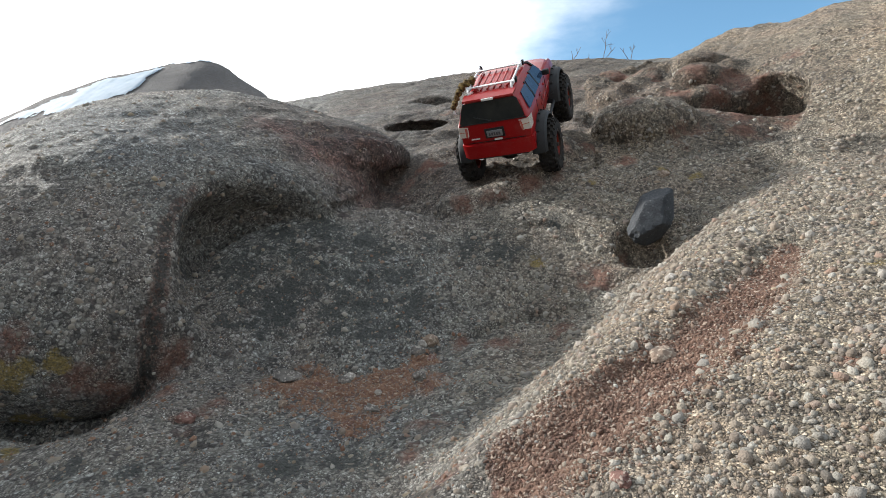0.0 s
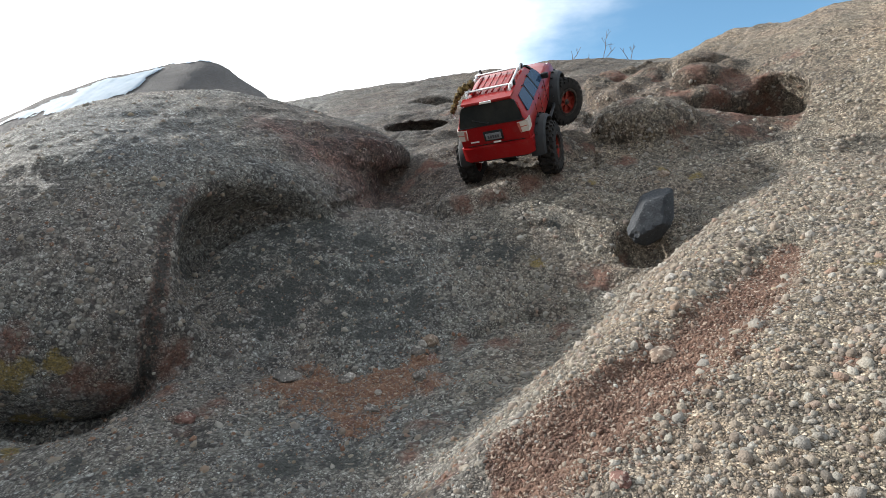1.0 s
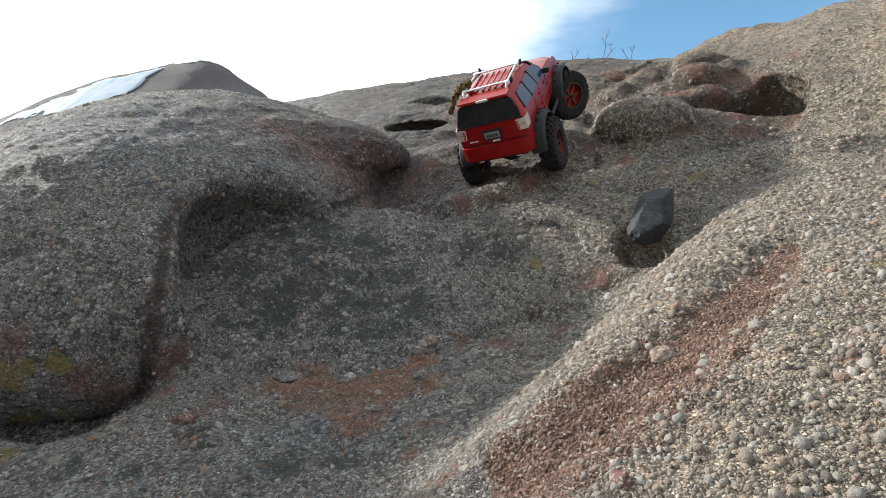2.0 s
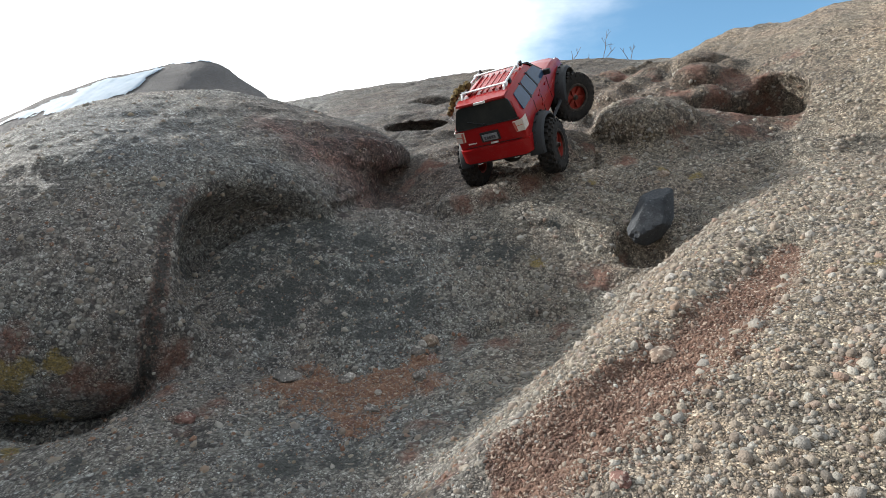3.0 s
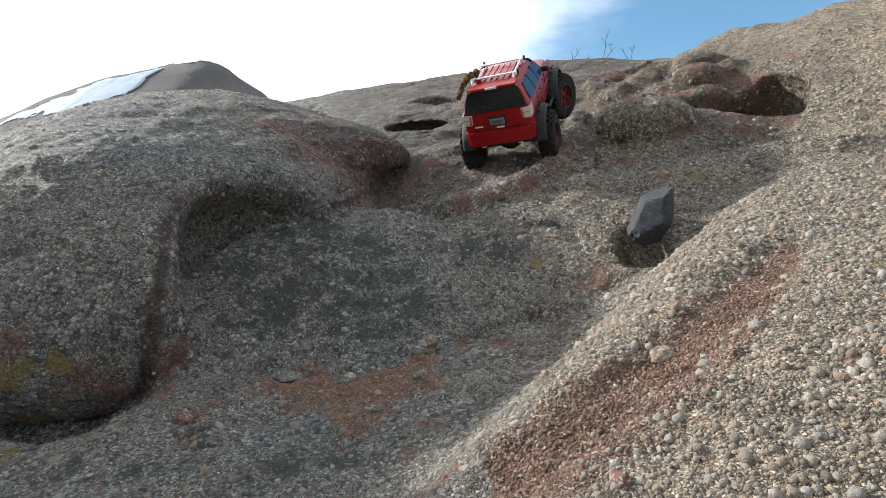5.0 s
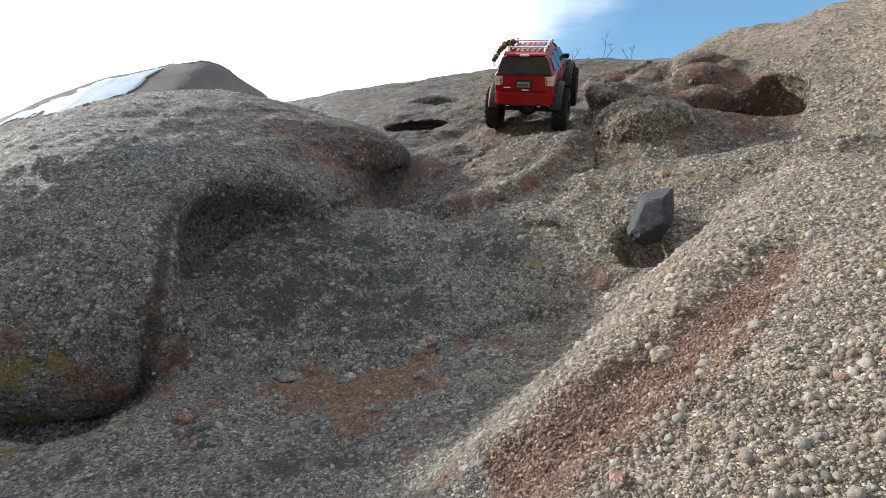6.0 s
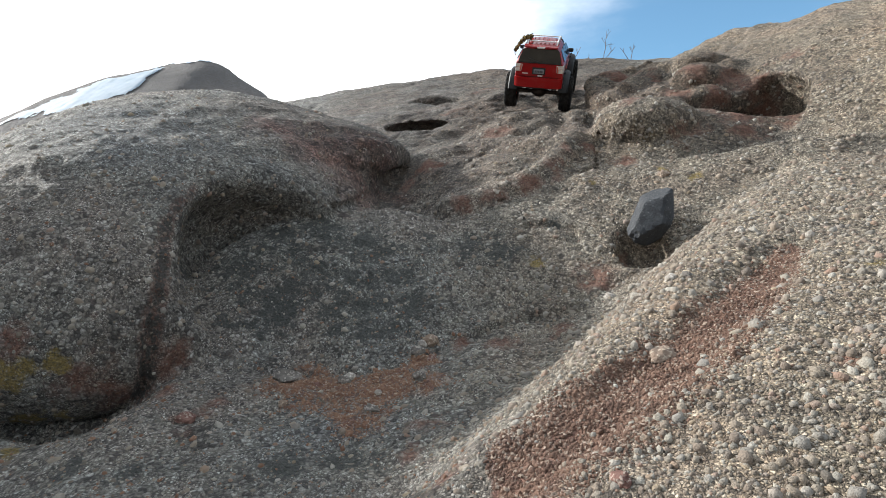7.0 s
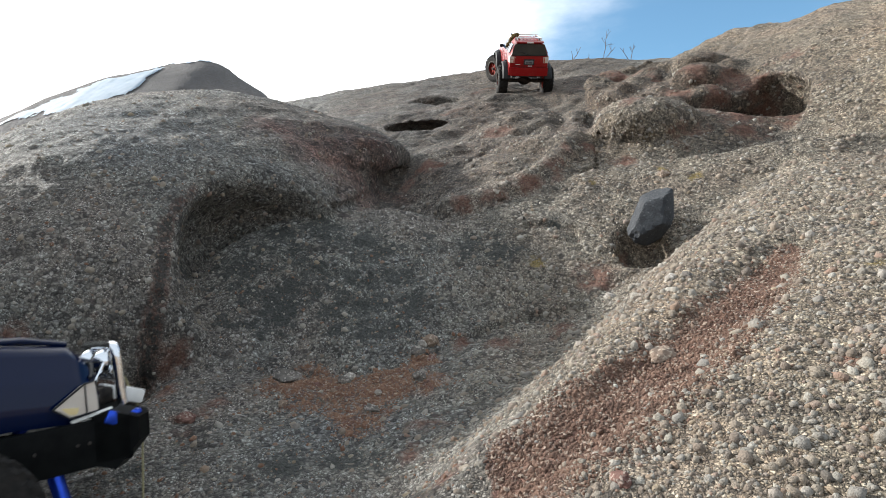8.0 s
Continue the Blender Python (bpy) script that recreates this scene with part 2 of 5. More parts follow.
def long_slope(x, y):
    """The slope behind the mound, up to the skyline."""
    h = smooth_interp(y, CLIMB_Y, CLIMB_Z, 0.05)
    top = smooth_interp(x, SKY_X, SKY_Z, 0.10) - np.interp(0.35, SKY_X, SKY_Z)
    low = 0.28 * np.clip(x - 0.35, -1.2, 0) + 0.10 * np.clip(x - 0.45, 0, 1.0)
    k = sstep((y - 1.45) / 1.1)
    dip = 0.07 * sstep((0.07 - x) / 0.20) * (1 - sstep((y - 1.46) / 0.22)) + 0.012 * sstep((0.9 - x) / 0.2) * (1 - sstep((y - 1.50) / 0.12)) + 0.035 * np.exp(-((x - 0.47) / 0.09) ** 2) * sstep((y - 1.75) / 0.15)
    shelf = 0.055 * sstep((x - 0.50) / 0.12) * sstep((y - 1.50) / 0.12) * (1 - sstep((y - 1.80) / 0.15))
    return h + top * k + low * (1 - k) - dip + shelf


def front_height(x, y):
    """The basin floor, the steep face of the mound and the rib, and their backs."""
    fx, fy, fz = np.array(FOOT).T
    cx, cy, cz = np.array(CREST).T
    yf, zf = smooth_interp(x, fx, fy, 0.04), smooth_interp(x, fx, fz, 0.04)
    yc, zc = smooth_interp(x, cx, cy, 0.02), smooth_interp(x, cx, cz, 0.02)
    z0 = -0.060
    floor = z0 + (zf - z0) * softplus(np.minimum(y, yf + 0.2) - 0.45, 0.06) / np.maximum(yf - 0.45, 0.1)
    v = np.clip((y - yf) / np.maximum(yc - yf, 0.05), 0, 1.4)
    face = zf + (zc + 0.012 - zf) * (1.12 * v - 0.12 * v * v * v)
    h = smax(floor, np.where(v > 0, face, -1.0), 0.03)
    back = zc + 0.004 - 0.75 * sstep((x + 0.52) / 0.25) * (y - yc)
    return smin(h, back, 0.022)


def slope_height(x, y):
    """The climbing ground: the basin floor, the mound with its rib, and the long slope up to the skyline."""
    h = smax(front_height(x, y), long_slope(x, y), 0.012)
    h = h - 0.045 * np.exp(-((x + 0.82) ** 2 + (y - 0.30) ** 2) / 0.06)
    return h - 0.10 * np.exp(-(run_of(x, y, [(-1.2, 1.05), (-0.60, 0.98)]) / 0.09) ** 2)


FLANK_BAND = [(0.50, 0.82), (0.37, 0.71), (0.27, 0.64), (0.18, 0.59), (0.11, 0.56), (0.05, 0.53)]


def flank_height(x, y):
    s = (x + 0.017) * 0.723 + (y - 0.552) * 0.691
    q = (x + 0.017) * 0.691 - (y - 0.552) * 0.723
    band = run_of(x, y, FLANK_BAND)
    h = 0.079 + 0.505 * s - 0.086 * s * np.abs(s) - 0.115 * q - 1.25 * softplus(-q, 0.03)
    return h - 0.013 * sstep(1.5 - band / 0.034) + 0.006 * sstep(band / 0.06 - 0.6) * sstep(q / 0.1)


def crack(x, y, z, line, r0, r1):
    """A groove along a line of (x, y, z) points, r0 to r1 wide."""
    best = None
    for i, ((ax, ay, az), (bx, by, bz)) in enumerate(zip(line, line[1:])):
        vx, vy, vz = bx - ax, by - ay, bz - az
        t = np.clip(((x - ax) * vx + (y - ay) * vy + (z - az) * vz) / (vx * vx + vy * vy + vz * vz), 0, 1)
        r = r0 + (r1 - r0) * (i + t) / (len(line) - 1)
        d = np.sqrt((x - ax - t * vx) ** 2 + (y - ay - t * vy) ** 2 + (z - az - t * vz) ** 2) - r
        best = d if best is None else np.minimum(best, d)
    return best


SEAM = [(-0.504, 1.141, 0.452), (-0.515, 1.098, 0.415), (-0.520, 1.065, 0.380), (-0.505, 1.024, 0.314), (-0.498, 1.000, 0.263), (-0.497, 0.982, 0.205), (-0.506, 0.978, 0.138), (-0.535, 1.013, 0.063)]


def carve(d, x, y, z, line, r0, r1, k=0.006):
    """d with a groove cut along a line; only what lies near the line is worked out."""
    c = np.array(line)
    lo, hi = c.min(0) - 0.08, c.max(0) + 0.08
    near = (x > lo[0]) & (x < hi[0]) & (y > lo[1]) & (y < hi[1]) & (z > lo[2]) & (z < hi[2])
    if near.any():
        d = d.copy()
        d[near] = smax(d[near], -crack(x[near], y[near], z[near], line, r0, r1), k)
    return d


NOSE_EDGE = [(-0.122, 1.730, 0.607), (-0.157, 1.660, 0.568), (-0.200, 1.544, 0.503), (-0.226, 1.438, 0.463), (-0.254, 1.371, 0.445), (-0.326, 1.357, 0.431)]
MOUND_FOOT = [(0.045, 1.109, 0.151), (0.085, 1.125, 0.168), (0.131, 1.134, 0.188), (0.198, 1.131, 0.195), (0.266, 1.133, 0.212)]
RIB_CRACK = [(0.196, 1.340, 0.395), (0.255, 1.328, 0.400), (0.295, 1.302, 0.384), (0.303, 1.280, 0.364)]
BUMP_EDGE = [(0.675, 2.104, 0.917), (0.482, 1.652, 0.741), (0.452, 1.643, 0.674), (0.414, 1.508, 0.564), (0.335, 1.472, 0.539)]
RED_RIB_FOOT = [(0.096, 1.444, 0.446), (0.147, 1.445, 0.461), (0.215, 1.465, 0.496), (0.305, 1.505, 0.550), (0.373, 1.590, 0.612), (0.443, 1.795, 0.730), (0.532, 2.011, 0.857)]
NOSE_CRACKS = [(-0.227, 1.562, 0.635), (-0.250, 1.513, 0.565), (-0.258, 1.432, 0.505), (-0.258, 1.391, 0.470)]
SLOPE_CRACK = [(-0.114, 1.773, 0.588), (-0.025, 1.779, 0.617), (0.080, 1.725, 0.613), (0.158, 1.627, 0.579)]
RED_RIB = [(0.024, 1.498, 0.449), (0.097, 1.472, 0.457), (0.180, 1.484, 0.490), (0.268, 1.516, 0.540), (0.338, 1.567, 0.600), (0.393, 1.693, 0.690), (0.496, 2.078, 0.863)]
LEFT_CRACK = [(-0.679, 1.007, 0.021), (-0.611, 1.026, 0.023), (-0.517, 0.981, 0.049), (-0.447, 0.976, 0.071)]


def rock(x, y, z):
    d = (z - slope_height(x, y)) * 0.75
    d = smin(d, (z - flank_height(x, y)) * 0.62, 0.045)
    # smooth red rib that curves up past the bump
    d = smin(d, crack(x, y, z, RED_RIB, 0.046, 0.040), 0.02)
    # pale bump beside the gully
    d = smin(d, ell(x, y, z, (0.615, 1.70, 0.715), (0.175, 0.16, 0.110), 20), 0.012)
    # shoulder with its alcove
    sh = ell(x, y, z, (1.521, 1.936, 0.703), (0.911, 1.458, 0.478), 13.2, 20.1, -28.9)
    sh = smax(sh, -ell(x, y, z, (0.755, 1.72, 0.772), (0.295, 0.33, 0.188), 20), 0.006)
    d = smin(d, sh, 0.03)
    d = smax(d, -ell(x, y, z, (0.935, 1.72, 0.82), (0.19, 0.17, 0.12), 10, 0, 20), 0.02)
    # broken ledge at the back of the alcove
    for c, r, yaw in (((0.885, 1.93, 0.945), (0.10, 0.10, 0.075), 10), ((1.00, 1.95, 0.955), (0.09, 0.10, 0.080), -15), ((0.78, 1.99, 0.925), (0.08, 0.07, 0.045), 25), ((0.955, 2.05, 1.04), (0.11, 0.09, 0.06), 5)):
        d = smin(d, ell(x, y, z, c, r, yaw), 0.012)
    ramp = (z - (0.925 + 0.6 * (y - 1.85) + 0.2 * (x - 0.95) + 0.02 * np.sin(x * 38.0 + y * 9.0) * np.sin(y * 46.0 + x * 11.0))) * 0.65
    d = smin(d, smax(ramp, ell(x, y, z, (0.92, 2.08, 0.97), (0.38, 0.33, 0.26)), 0.02), 0.012)
    # potholes on the long slope
    d = smax(d, -ell(x, y, z, (-0.107, 2.331, 0.894), (0.135, 0.12, 0.048), -12), 0.008)
    d = smax(d, -ell(x, y, z, (-0.040, 2.826, 1.169), (0.13, 0.08, 0.040), -20), 0.03)
    # socket of the dark stone
    d = smax(d, -ell(x, y, z, (0.430, 1.22, 0.350), (0.062, 0.068, 0.075)), 0.015)
    # whaleback dome with the scoop under it
    dome = ell(x, y, z, (-0.722, 1.64, 0.468), (0.563, 0.827, 0.311), -1.7, 26.7, 7.0)
    dome = smin(dome, ell(x, y, z, (-0.474, 1.76, 0.617), (0.361, 0.296, 0.147), 1.8, 14.3, -5.3), 0.05)
    dome = smax(dome, -ell(x, y, z, (-0.33, 1.17, 0.30), (0.19, 0.22, 0.19), 5), 0.06)
    dome = smax(dome, -ell(x, y, z, (-0.42, 1.23, 0.34), (0.14, 0.14, 0.115), 0), 0.06)
    dome = smax(dome, -crack(x, y, z, SEAM, 0.005, 0.010), 0.006)
    d = smin(d, dome, 0.012)
    for line, r0, r1 in ((NOSE_EDGE, 0.013, 0.011), (MOUND_FOOT, 0.008, 0.012), (RIB_CRACK, 0.010, 0.014), (BUMP_EDGE, 0.007, 0.008), (LEFT_CRACK, 0.014, 0.008),
                         (RED_RIB_FOOT, 0.009, 0.010), (NOSE_CRACKS, 0.006, 0.007), (SLOPE_CRACK, 0.010, 0.010)):
        d = carve(d, x, y, z, line, r0, r1)
    # unseen rock lobe beyond the dome, added to keep sun off the floor
    d = smin(d, ell(x, y, z, (-1.55, 1.0, 0.25), (0.35, 0.55, 0.71)), 0.06)
    # outer limits of the outcrop
    d = smax(d, np.maximum(np.abs(x - 0.1) - 2.6, np.abs(y - 1.6) - 2.2), 0.1)
    return d


def axis(lo, hi, cells):
    """Grid lines from lo to hi whose spacing follows cells: (place, spacing) pairs."""
    pts, v = [lo], lo
    while v < hi:
        v += np.interp(v, [c[0] for c in cells], [c[1] for c in cells]) * RES
        pts.append(v)
    n = (len(pts) - 1) // 8 * 8 + 9
    while len(pts) < n:
        pts.append(pts[-1] * 2 - pts[-2])
    return np.array(pts, dtype=np.float32)


def solid_mesh(field, gx, gy, gz, slack=0.03):
    """Surface nets over the blocks of a grid that the surface of field crosses. Returns points and quads."""
    bx, by, bz = [(len(g) - 1) // 8 for g in (gx, gy, gz)]
    mids = [np.array([(g[8 * i] + g[8 * i + 8]) / 2 for i in range(b)], dtype=np.float32) for g, b in ((gx, bx), (gy, by), (gz, bz))]
    half = [np.array([(g[8 * i + 8] - g[8 * i]) / 2 for i in range(b)], dtype=np.float32) for g, b in ((gx, bx), (gy, by), (gz, bz))]
    mx, my, mz = np.meshgrid(*mids, indexing="ij")
    hx, hy, hz = np.meshgrid(*half, indexing="ij")
    d = field(mx.ravel(), my.ravel(), mz.ravel()).reshape(mx.shape)
    keep = np.argwhere(np.abs(d) < np.sqrt(hx ** 2 + hy ** 2 + hz ** 2) * 1.15 + slack)
    o = np.arange(9)
    ox, oy, oz = [a.ravel() for a in np.meshgrid(o, o, o, indexing="ij")]
    c8 = np.arange(8)
    cells, places, edges = [], [], []
    ny, nz = len(gy) + 1, len(gz) + 1
    corner = [(a, b, c) for a in (0, 1) for b in (0, 1) for c in (0, 1)]
    pairs = [(i, j) for i in range(8) for j in range(i + 1, 8) if sum(abs(p - q) for p, q in zip(corner[i], corner[j])) == 1]
    for part_ in np.array_split(keep, max(1, len(keep) // 600)):
        ix, iy, iz = part_[:, :1] * 8 + ox, part_[:, 1:2] * 8 + oy, part_[:, 2:] * 8 + oz
        v = field(gx[ix].ravel(), gy[iy].ravel(), gz[iz].ravel()).reshape(-1, 9, 9, 9)
        neg = v < 0
        n = sum(neg[:, a:a + 8, b:b + 8, c:c + 8].astype(np.int8) for a, b, c in corner)
        at = np.argwhere((n > 0) & (n < 8))
        if not len(at):
            continue
        blk, ci, cj, ck = at.T
        base = part_[blk] * 8 + at[:, 1:]
        val = np.stack([v[blk, ci + a, cj + b, ck + c] for a, b, c in corner], 1)
        pos = np.stack([np.stack([gx[base[:, 0] + a], gy[base[:, 1] + b], gz[base[:, 2] + c]], 1) for a, b, c in corner], 1)
        acc, cnt = np.zeros((len(at), 3), np.float32), np.zeros((len(at), 1), np.float32)
        for i, j in pairs:
            cross = (val[:, i] < 0) != (val[:, j] < 0)
            t = np.where(cross, val[:, i] / np.where(cross, val[:, i] - val[:, j], 1), 0)[:, None]
            acc += np.where(cross[:, None], pos[:, i] + (pos[:, j] - pos[:, i]) * t, 0)
            cnt += cross[:, None]
        places.append(acc / cnt)
        cells.append((base[:, 0].astype(np.int64) * ny + base[:, 1]) * nz + base[:, 2])
        s0 = val[:, 0] < 0
        edges.append(np.stack([np.where(s0 != (val[:, k] < 0), np.where(s0, 1, -1), 0) for k in (4, 2, 1)], 1))
    key, place, edge = np.concatenate(cells), np.concatenate(places), np.concatenate(edges)
    order = np.argsort(key)
    key, place, edge = key[order], place[order], edge[order]
    steps = (ny * nz, nz, 1)
    quads = []
    for ax in range(3):
        e1, e2 = steps[(ax + 1) % 3], steps[(ax + 2) % 3]
        own = np.nonzero(edge[:, ax])[0]
        ring = [own]
        ok = np.ones(len(own), bool)
        for off in (e1, e1 + e2, e2):
            w = np.clip(np.searchsorted(key, key[own] - off), 0, len(key) - 1)
            ok &= key[w] == key[own] - off
            ring.append(w)
        q = np.stack(ring, 1)[ok]
        flip = edge[own[ok], ax] < 0
        q[flip] = q[flip][:, ::-1]
        quads.append(q)
    return place, np.concatenate(quads)


def field_normals(field, p, e=0.004):
    x, y, z = p.T
    g = np.stack([field(x + e, y, z) - field(x - e, y, z), field(x, y + e, z) - field(x, y - e, z), field(x, y, z + e) - field(x, y, z - e)], 1)
    return g / (np.linalg.norm(g, axis=1, keepdims=True) + 1e-9)

RES = 1.08
gx = axis(-2.6, 2.8, [(-2.6, 0.03), (-1.2, 0.010), (-0.8, 0.006), (1.0, 0.006), (1.4, 0.010), (2.8, 0.03)])
gy = axis(-0.7, 3.9, [(-0.7, 0.03), (0.2, 0.010), (0.4, 0.005), (1.2, 0.006), (2.0, 0.009), (3.2, 0.012), (3.9, 0.03)])
gz = axis(-0.6, 1.9, [(-0.6, 0.03), (-0.1, 0.006), (0.5, 0.006), (0.9, 0.009), (1.9, 0.012)])
pts, quads = solid_mesh(rock, gx, gy, gz)
nrm = field_normals(rock, pts)


def lumps(x, y, z):
    """Rounded lobes with creases between them, on the long slope and the alcove's floor."""
    where = sstep((y - 1.44) / 0.25) * sstep((x + 0.35) / 0.25) * (1 - 0.75 * sstep((x - 0.36) / 0.12) * (1 - sstep((y - 2.0) / 0.2)))
    a, b = x * 0.8 + y * 0.6, y * 0.8 - x * 0.6
    n = np.abs(fbm(a * 0.40, b, z * 1.1, 4.2, 3, 0.5, 31))
    m = np.abs(fbm(a * 0.45, b * 1.1, z * 1.5, 13.0, 3, 0.55, 47))
    return where * (0.060 * n + 0.018 * m - 0.022) * (1 - 0.75 * sstep((y - 2.5) / 0.5))


def relief(x, y, z):
    return 0.016 * fbm(x, y, z, 5.0, 4, 0.55, 3) + 0.0055 * fbm(x, y, z, 26.0, 3, 0.55, 9) + 0.010 * np.maximum(fbm(x, y, z * 2.2, 9.0, 3, 0.5, 21) - 0.1, 0) + lumps(x, y, z)


pts = pts + nrm * relief(*pts.T)[:, None]


def mesh_from(name, verts, faces, material, smooth=True):
    me = bpy.data.meshes.new(name)
    faces = np.asarray(faces)
    k = faces.shape[1]
    me.vertices.add(len(verts))
    me.vertices.foreach_set("co", np.asarray(verts, dtype=np.float32).ravel())
    me.loops.add(len(faces) * k)
    me.loops.foreach_set("vertex_index", faces.ravel().astype(np.int32))
    me.polygons.add(len(faces))
    me.polygons.foreach_set("loop_start", np.arange(0, len(faces) * k, k, dtype=np.int32))
    me.polygons.foreach_set("use_smooth", np.full(len(faces), smooth))
    me.update(calc_edges=True)
    if material:
        me.materials.append(material)
    return me


WARPS = {}


def patches(p, spots):
    """How far each point lies inside any of the patches: (x, y, z, radius)."""
    w = np.zeros(len(p), np.float32)
    if len(p) not in WARPS:
        WARPS[len(p)] = np.stack([fbm(*p.astype(np.float32).T, 16.0, 3, 0.6, seed) for seed in (61, 71, 81)], 1)
    warp = WARPS[len(p)]
    for x, y, z, r in spots:
        d = np.sqrt(((p + warp * 1.1 * r - np.array((x, y, z))) ** 2).sum(1)) / r
        w = np.maximum(w, np.clip(1.35 - d, 0, 1))
    return w


def cream(p):
    """Sun-bleached, coarse ground: the flank and the shoulder."""
    x, y, z = p.T
    high = np.clip(0.5 + (z - slope_height(x, y)) * 3.0, 0, 1) * sstep((x + 0.1) / 0.35)
    rib = 0.75 * sstep((x - 0.10) / 0.3) * (1 - sstep((y - 1.56 - 0.28 * sstep((x - 0.45) / 0.15)) / 0.12))
    bump = np.clip(1.5 - np.sqrt(((p - np.array((0.502, 1.595, 0.670))) ** 2).sum(1)) / 0.14, 0, 1)
    return np.maximum(high, np.maximum(rib, bump))


RED_DOME = [
    (-0.50, 0.99, 0.19, 0.020), (-0.51, 0.98, 0.16, 0.027), (-0.49, 0.99, 0.13, 0.036), (-0.47, 1.01, 0.14, 0.034), (-0.45, 0.95, 0.09, 0.032), (-0.53, 1.01, 0.08, 0.026), (-0.38, 0.88, 0.06, 0.029), (-0.36, 0.92, 0.07, 0.020), (-0.59, 0.94, 0.10, 0.052), (-0.57, 0.97, 0.08, 0.039), (-0.67, 0.90, 0.17, 0.034)]
RED_BASIN = [
    (-0.18, 0.97, 0.07, 0.075), (-0.24, 1.00, 0.08, 0.063), (-0.10, 1.00, 0.08, 0.061), (-0.13, 0.89, 0.05, 0.056), (-0.05, 1.06, 0.11, 0.039), (-0.02, 0.96, 0.08, 0.039), (0.04, 1.11, 0.15, 0.034), (0.12, 1.06, 0.15, 0.032), (0.22, 1.07, 0.18, 0.033), (0.32, 1.19, 0.27, 0.044), (0.39, 1.26, 0.30, 0.037), (-0.02, 0.82, 0.05, 0.034), (-0.00, 0.60, 0.06, 0.029), (-0.37, 0.83, 0.05, 0.017), (-0.05, 0.76, 0.03, 0.024)]
RED_SLOPE = [
    (0.05, 1.45, 0.48, 0.038), (0.12, 1.43, 0.48, 0.041), (0.21, 1.45, 0.52, 0.042), (0.29, 1.49, 0.57, 0.040), (0.34, 1.55, 0.64, 0.036), (0.40, 1.71, 0.74, 0.033), (-0.04, 1.69, 0.60, 0.041), (-0.11, 1.66, 0.56, 0.037), (0.41, 1.60, 0.65, 0.024), (0.55, 1.60, 0.79, 0.039), (0.65, 2.60, 1.18, 0.068), (0.68, 2.17, 1.07, 0.058), (0.18, 1.89, 0.77, 0.051), (0.20, 2.92, 1.26, 0.080), (0.04, 2.40, 0.98, 0.060)]
RED_FLANK = [
    (0.51, 0.83, 0.31, 0.021), (0.48, 0.77, 0.28, 0.020), (0.43, 0.76, 0.27, 0.023), (0.33, 0.72, 0.24, 0.021), (0.39, 0.54, 0.19, 0.013), (1.10, 1.75, 0.98, 0.035), (0.29, 0.43, 0.12, 0.011)]
RED_ALCOVE = [
    (0.87, 1.58, 0.67, 0.092), (0.83, 1.65, 0.72, 0.085), (0.68, 1.59, 0.66, 0.060), (0.99, 1.61, 0.71, 0.066), (0.84, 1.85, 0.97, 0.056), (0.96, 1.84, 0.93, 0.061), (1.06, 1.82, 0.84, 0.065), (0.50, 1.52, 0.59, 0.039), (0.76, 1.84, 0.87, 0.046), (0.88, 1.78, 0.87, 0.062), (1.00, 1.78, 0.89, 0.055), (0.79, 2.06, 1.01, 0.056)]
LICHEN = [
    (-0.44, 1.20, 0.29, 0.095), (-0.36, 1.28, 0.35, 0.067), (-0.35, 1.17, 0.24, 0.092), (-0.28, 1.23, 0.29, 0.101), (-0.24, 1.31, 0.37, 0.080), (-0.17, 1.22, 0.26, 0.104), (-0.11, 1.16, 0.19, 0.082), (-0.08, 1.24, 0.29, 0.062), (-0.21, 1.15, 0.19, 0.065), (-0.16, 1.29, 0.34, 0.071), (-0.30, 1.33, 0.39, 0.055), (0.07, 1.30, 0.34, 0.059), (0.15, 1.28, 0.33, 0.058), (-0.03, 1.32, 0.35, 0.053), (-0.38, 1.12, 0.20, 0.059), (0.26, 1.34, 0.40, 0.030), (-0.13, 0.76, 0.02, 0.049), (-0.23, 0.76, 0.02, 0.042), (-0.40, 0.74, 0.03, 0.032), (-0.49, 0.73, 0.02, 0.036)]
YELLOW = [
    (0.21, 1.25, 0.31, 0.025), (0.62, 1.36, 0.51, 0.024), (0.55, 1.42, 0.54, 0.019), (0.38, 1.43, 0.51, 0.024), (1.16, 1.88, 0.83, 0.036), (1.18, 1.84, 0.77, 0.031), (1.04, 1.83, 0.94, 0.022), (0.53, 0.70, 0.29, 0.018), (0.34, 0.44, 0.14, 0.013), (-0.70, 0.97, 0.03, 0.044), (-0.68, 0.90, 0.12, 0.041), (-0.64, 0.98, 0.04, 0.026), (-0.61, 0.81, 0.03, 0.027), (0.28, 1.60, 0.60, 0.020), (-0.62, 0.92, 0.14, 0.027)]
PINK = [(-0.25, 1.52, 0.58, 0.149), (-0.34, 1.49, 0.63, 0.110), (-0.15, 1.63, 0.60, 0.075), (-0.43, 1.48, 0.66, 0.080), (-0.22, 1.59, 0.66, 0.083)]
BANDS = {"red": RED_DOME + RED_BASIN + RED_SLOPE + RED_FLANK + RED_ALCOVE, "lichen": LICHEN, "yellow": YELLOW}


def band_half(y):
    """The band widens towards its lower end."""
    return np.interp(y, [0.53, 0.60, 0.70, 0.82], [0.052, 0.050, 0.036, 0.020])


def red_layer(p):
    """Iron-red ground: the patches and the recessed band along the flank."""
    return np.maximum(patches(p, BANDS["red"]), np.clip(1.5 - run_of(p[:, 0], p[:, 1], FLANK_BAND) / band_half(p[:, 1]), 0, 1.3) * (cream(p) > 0.3))


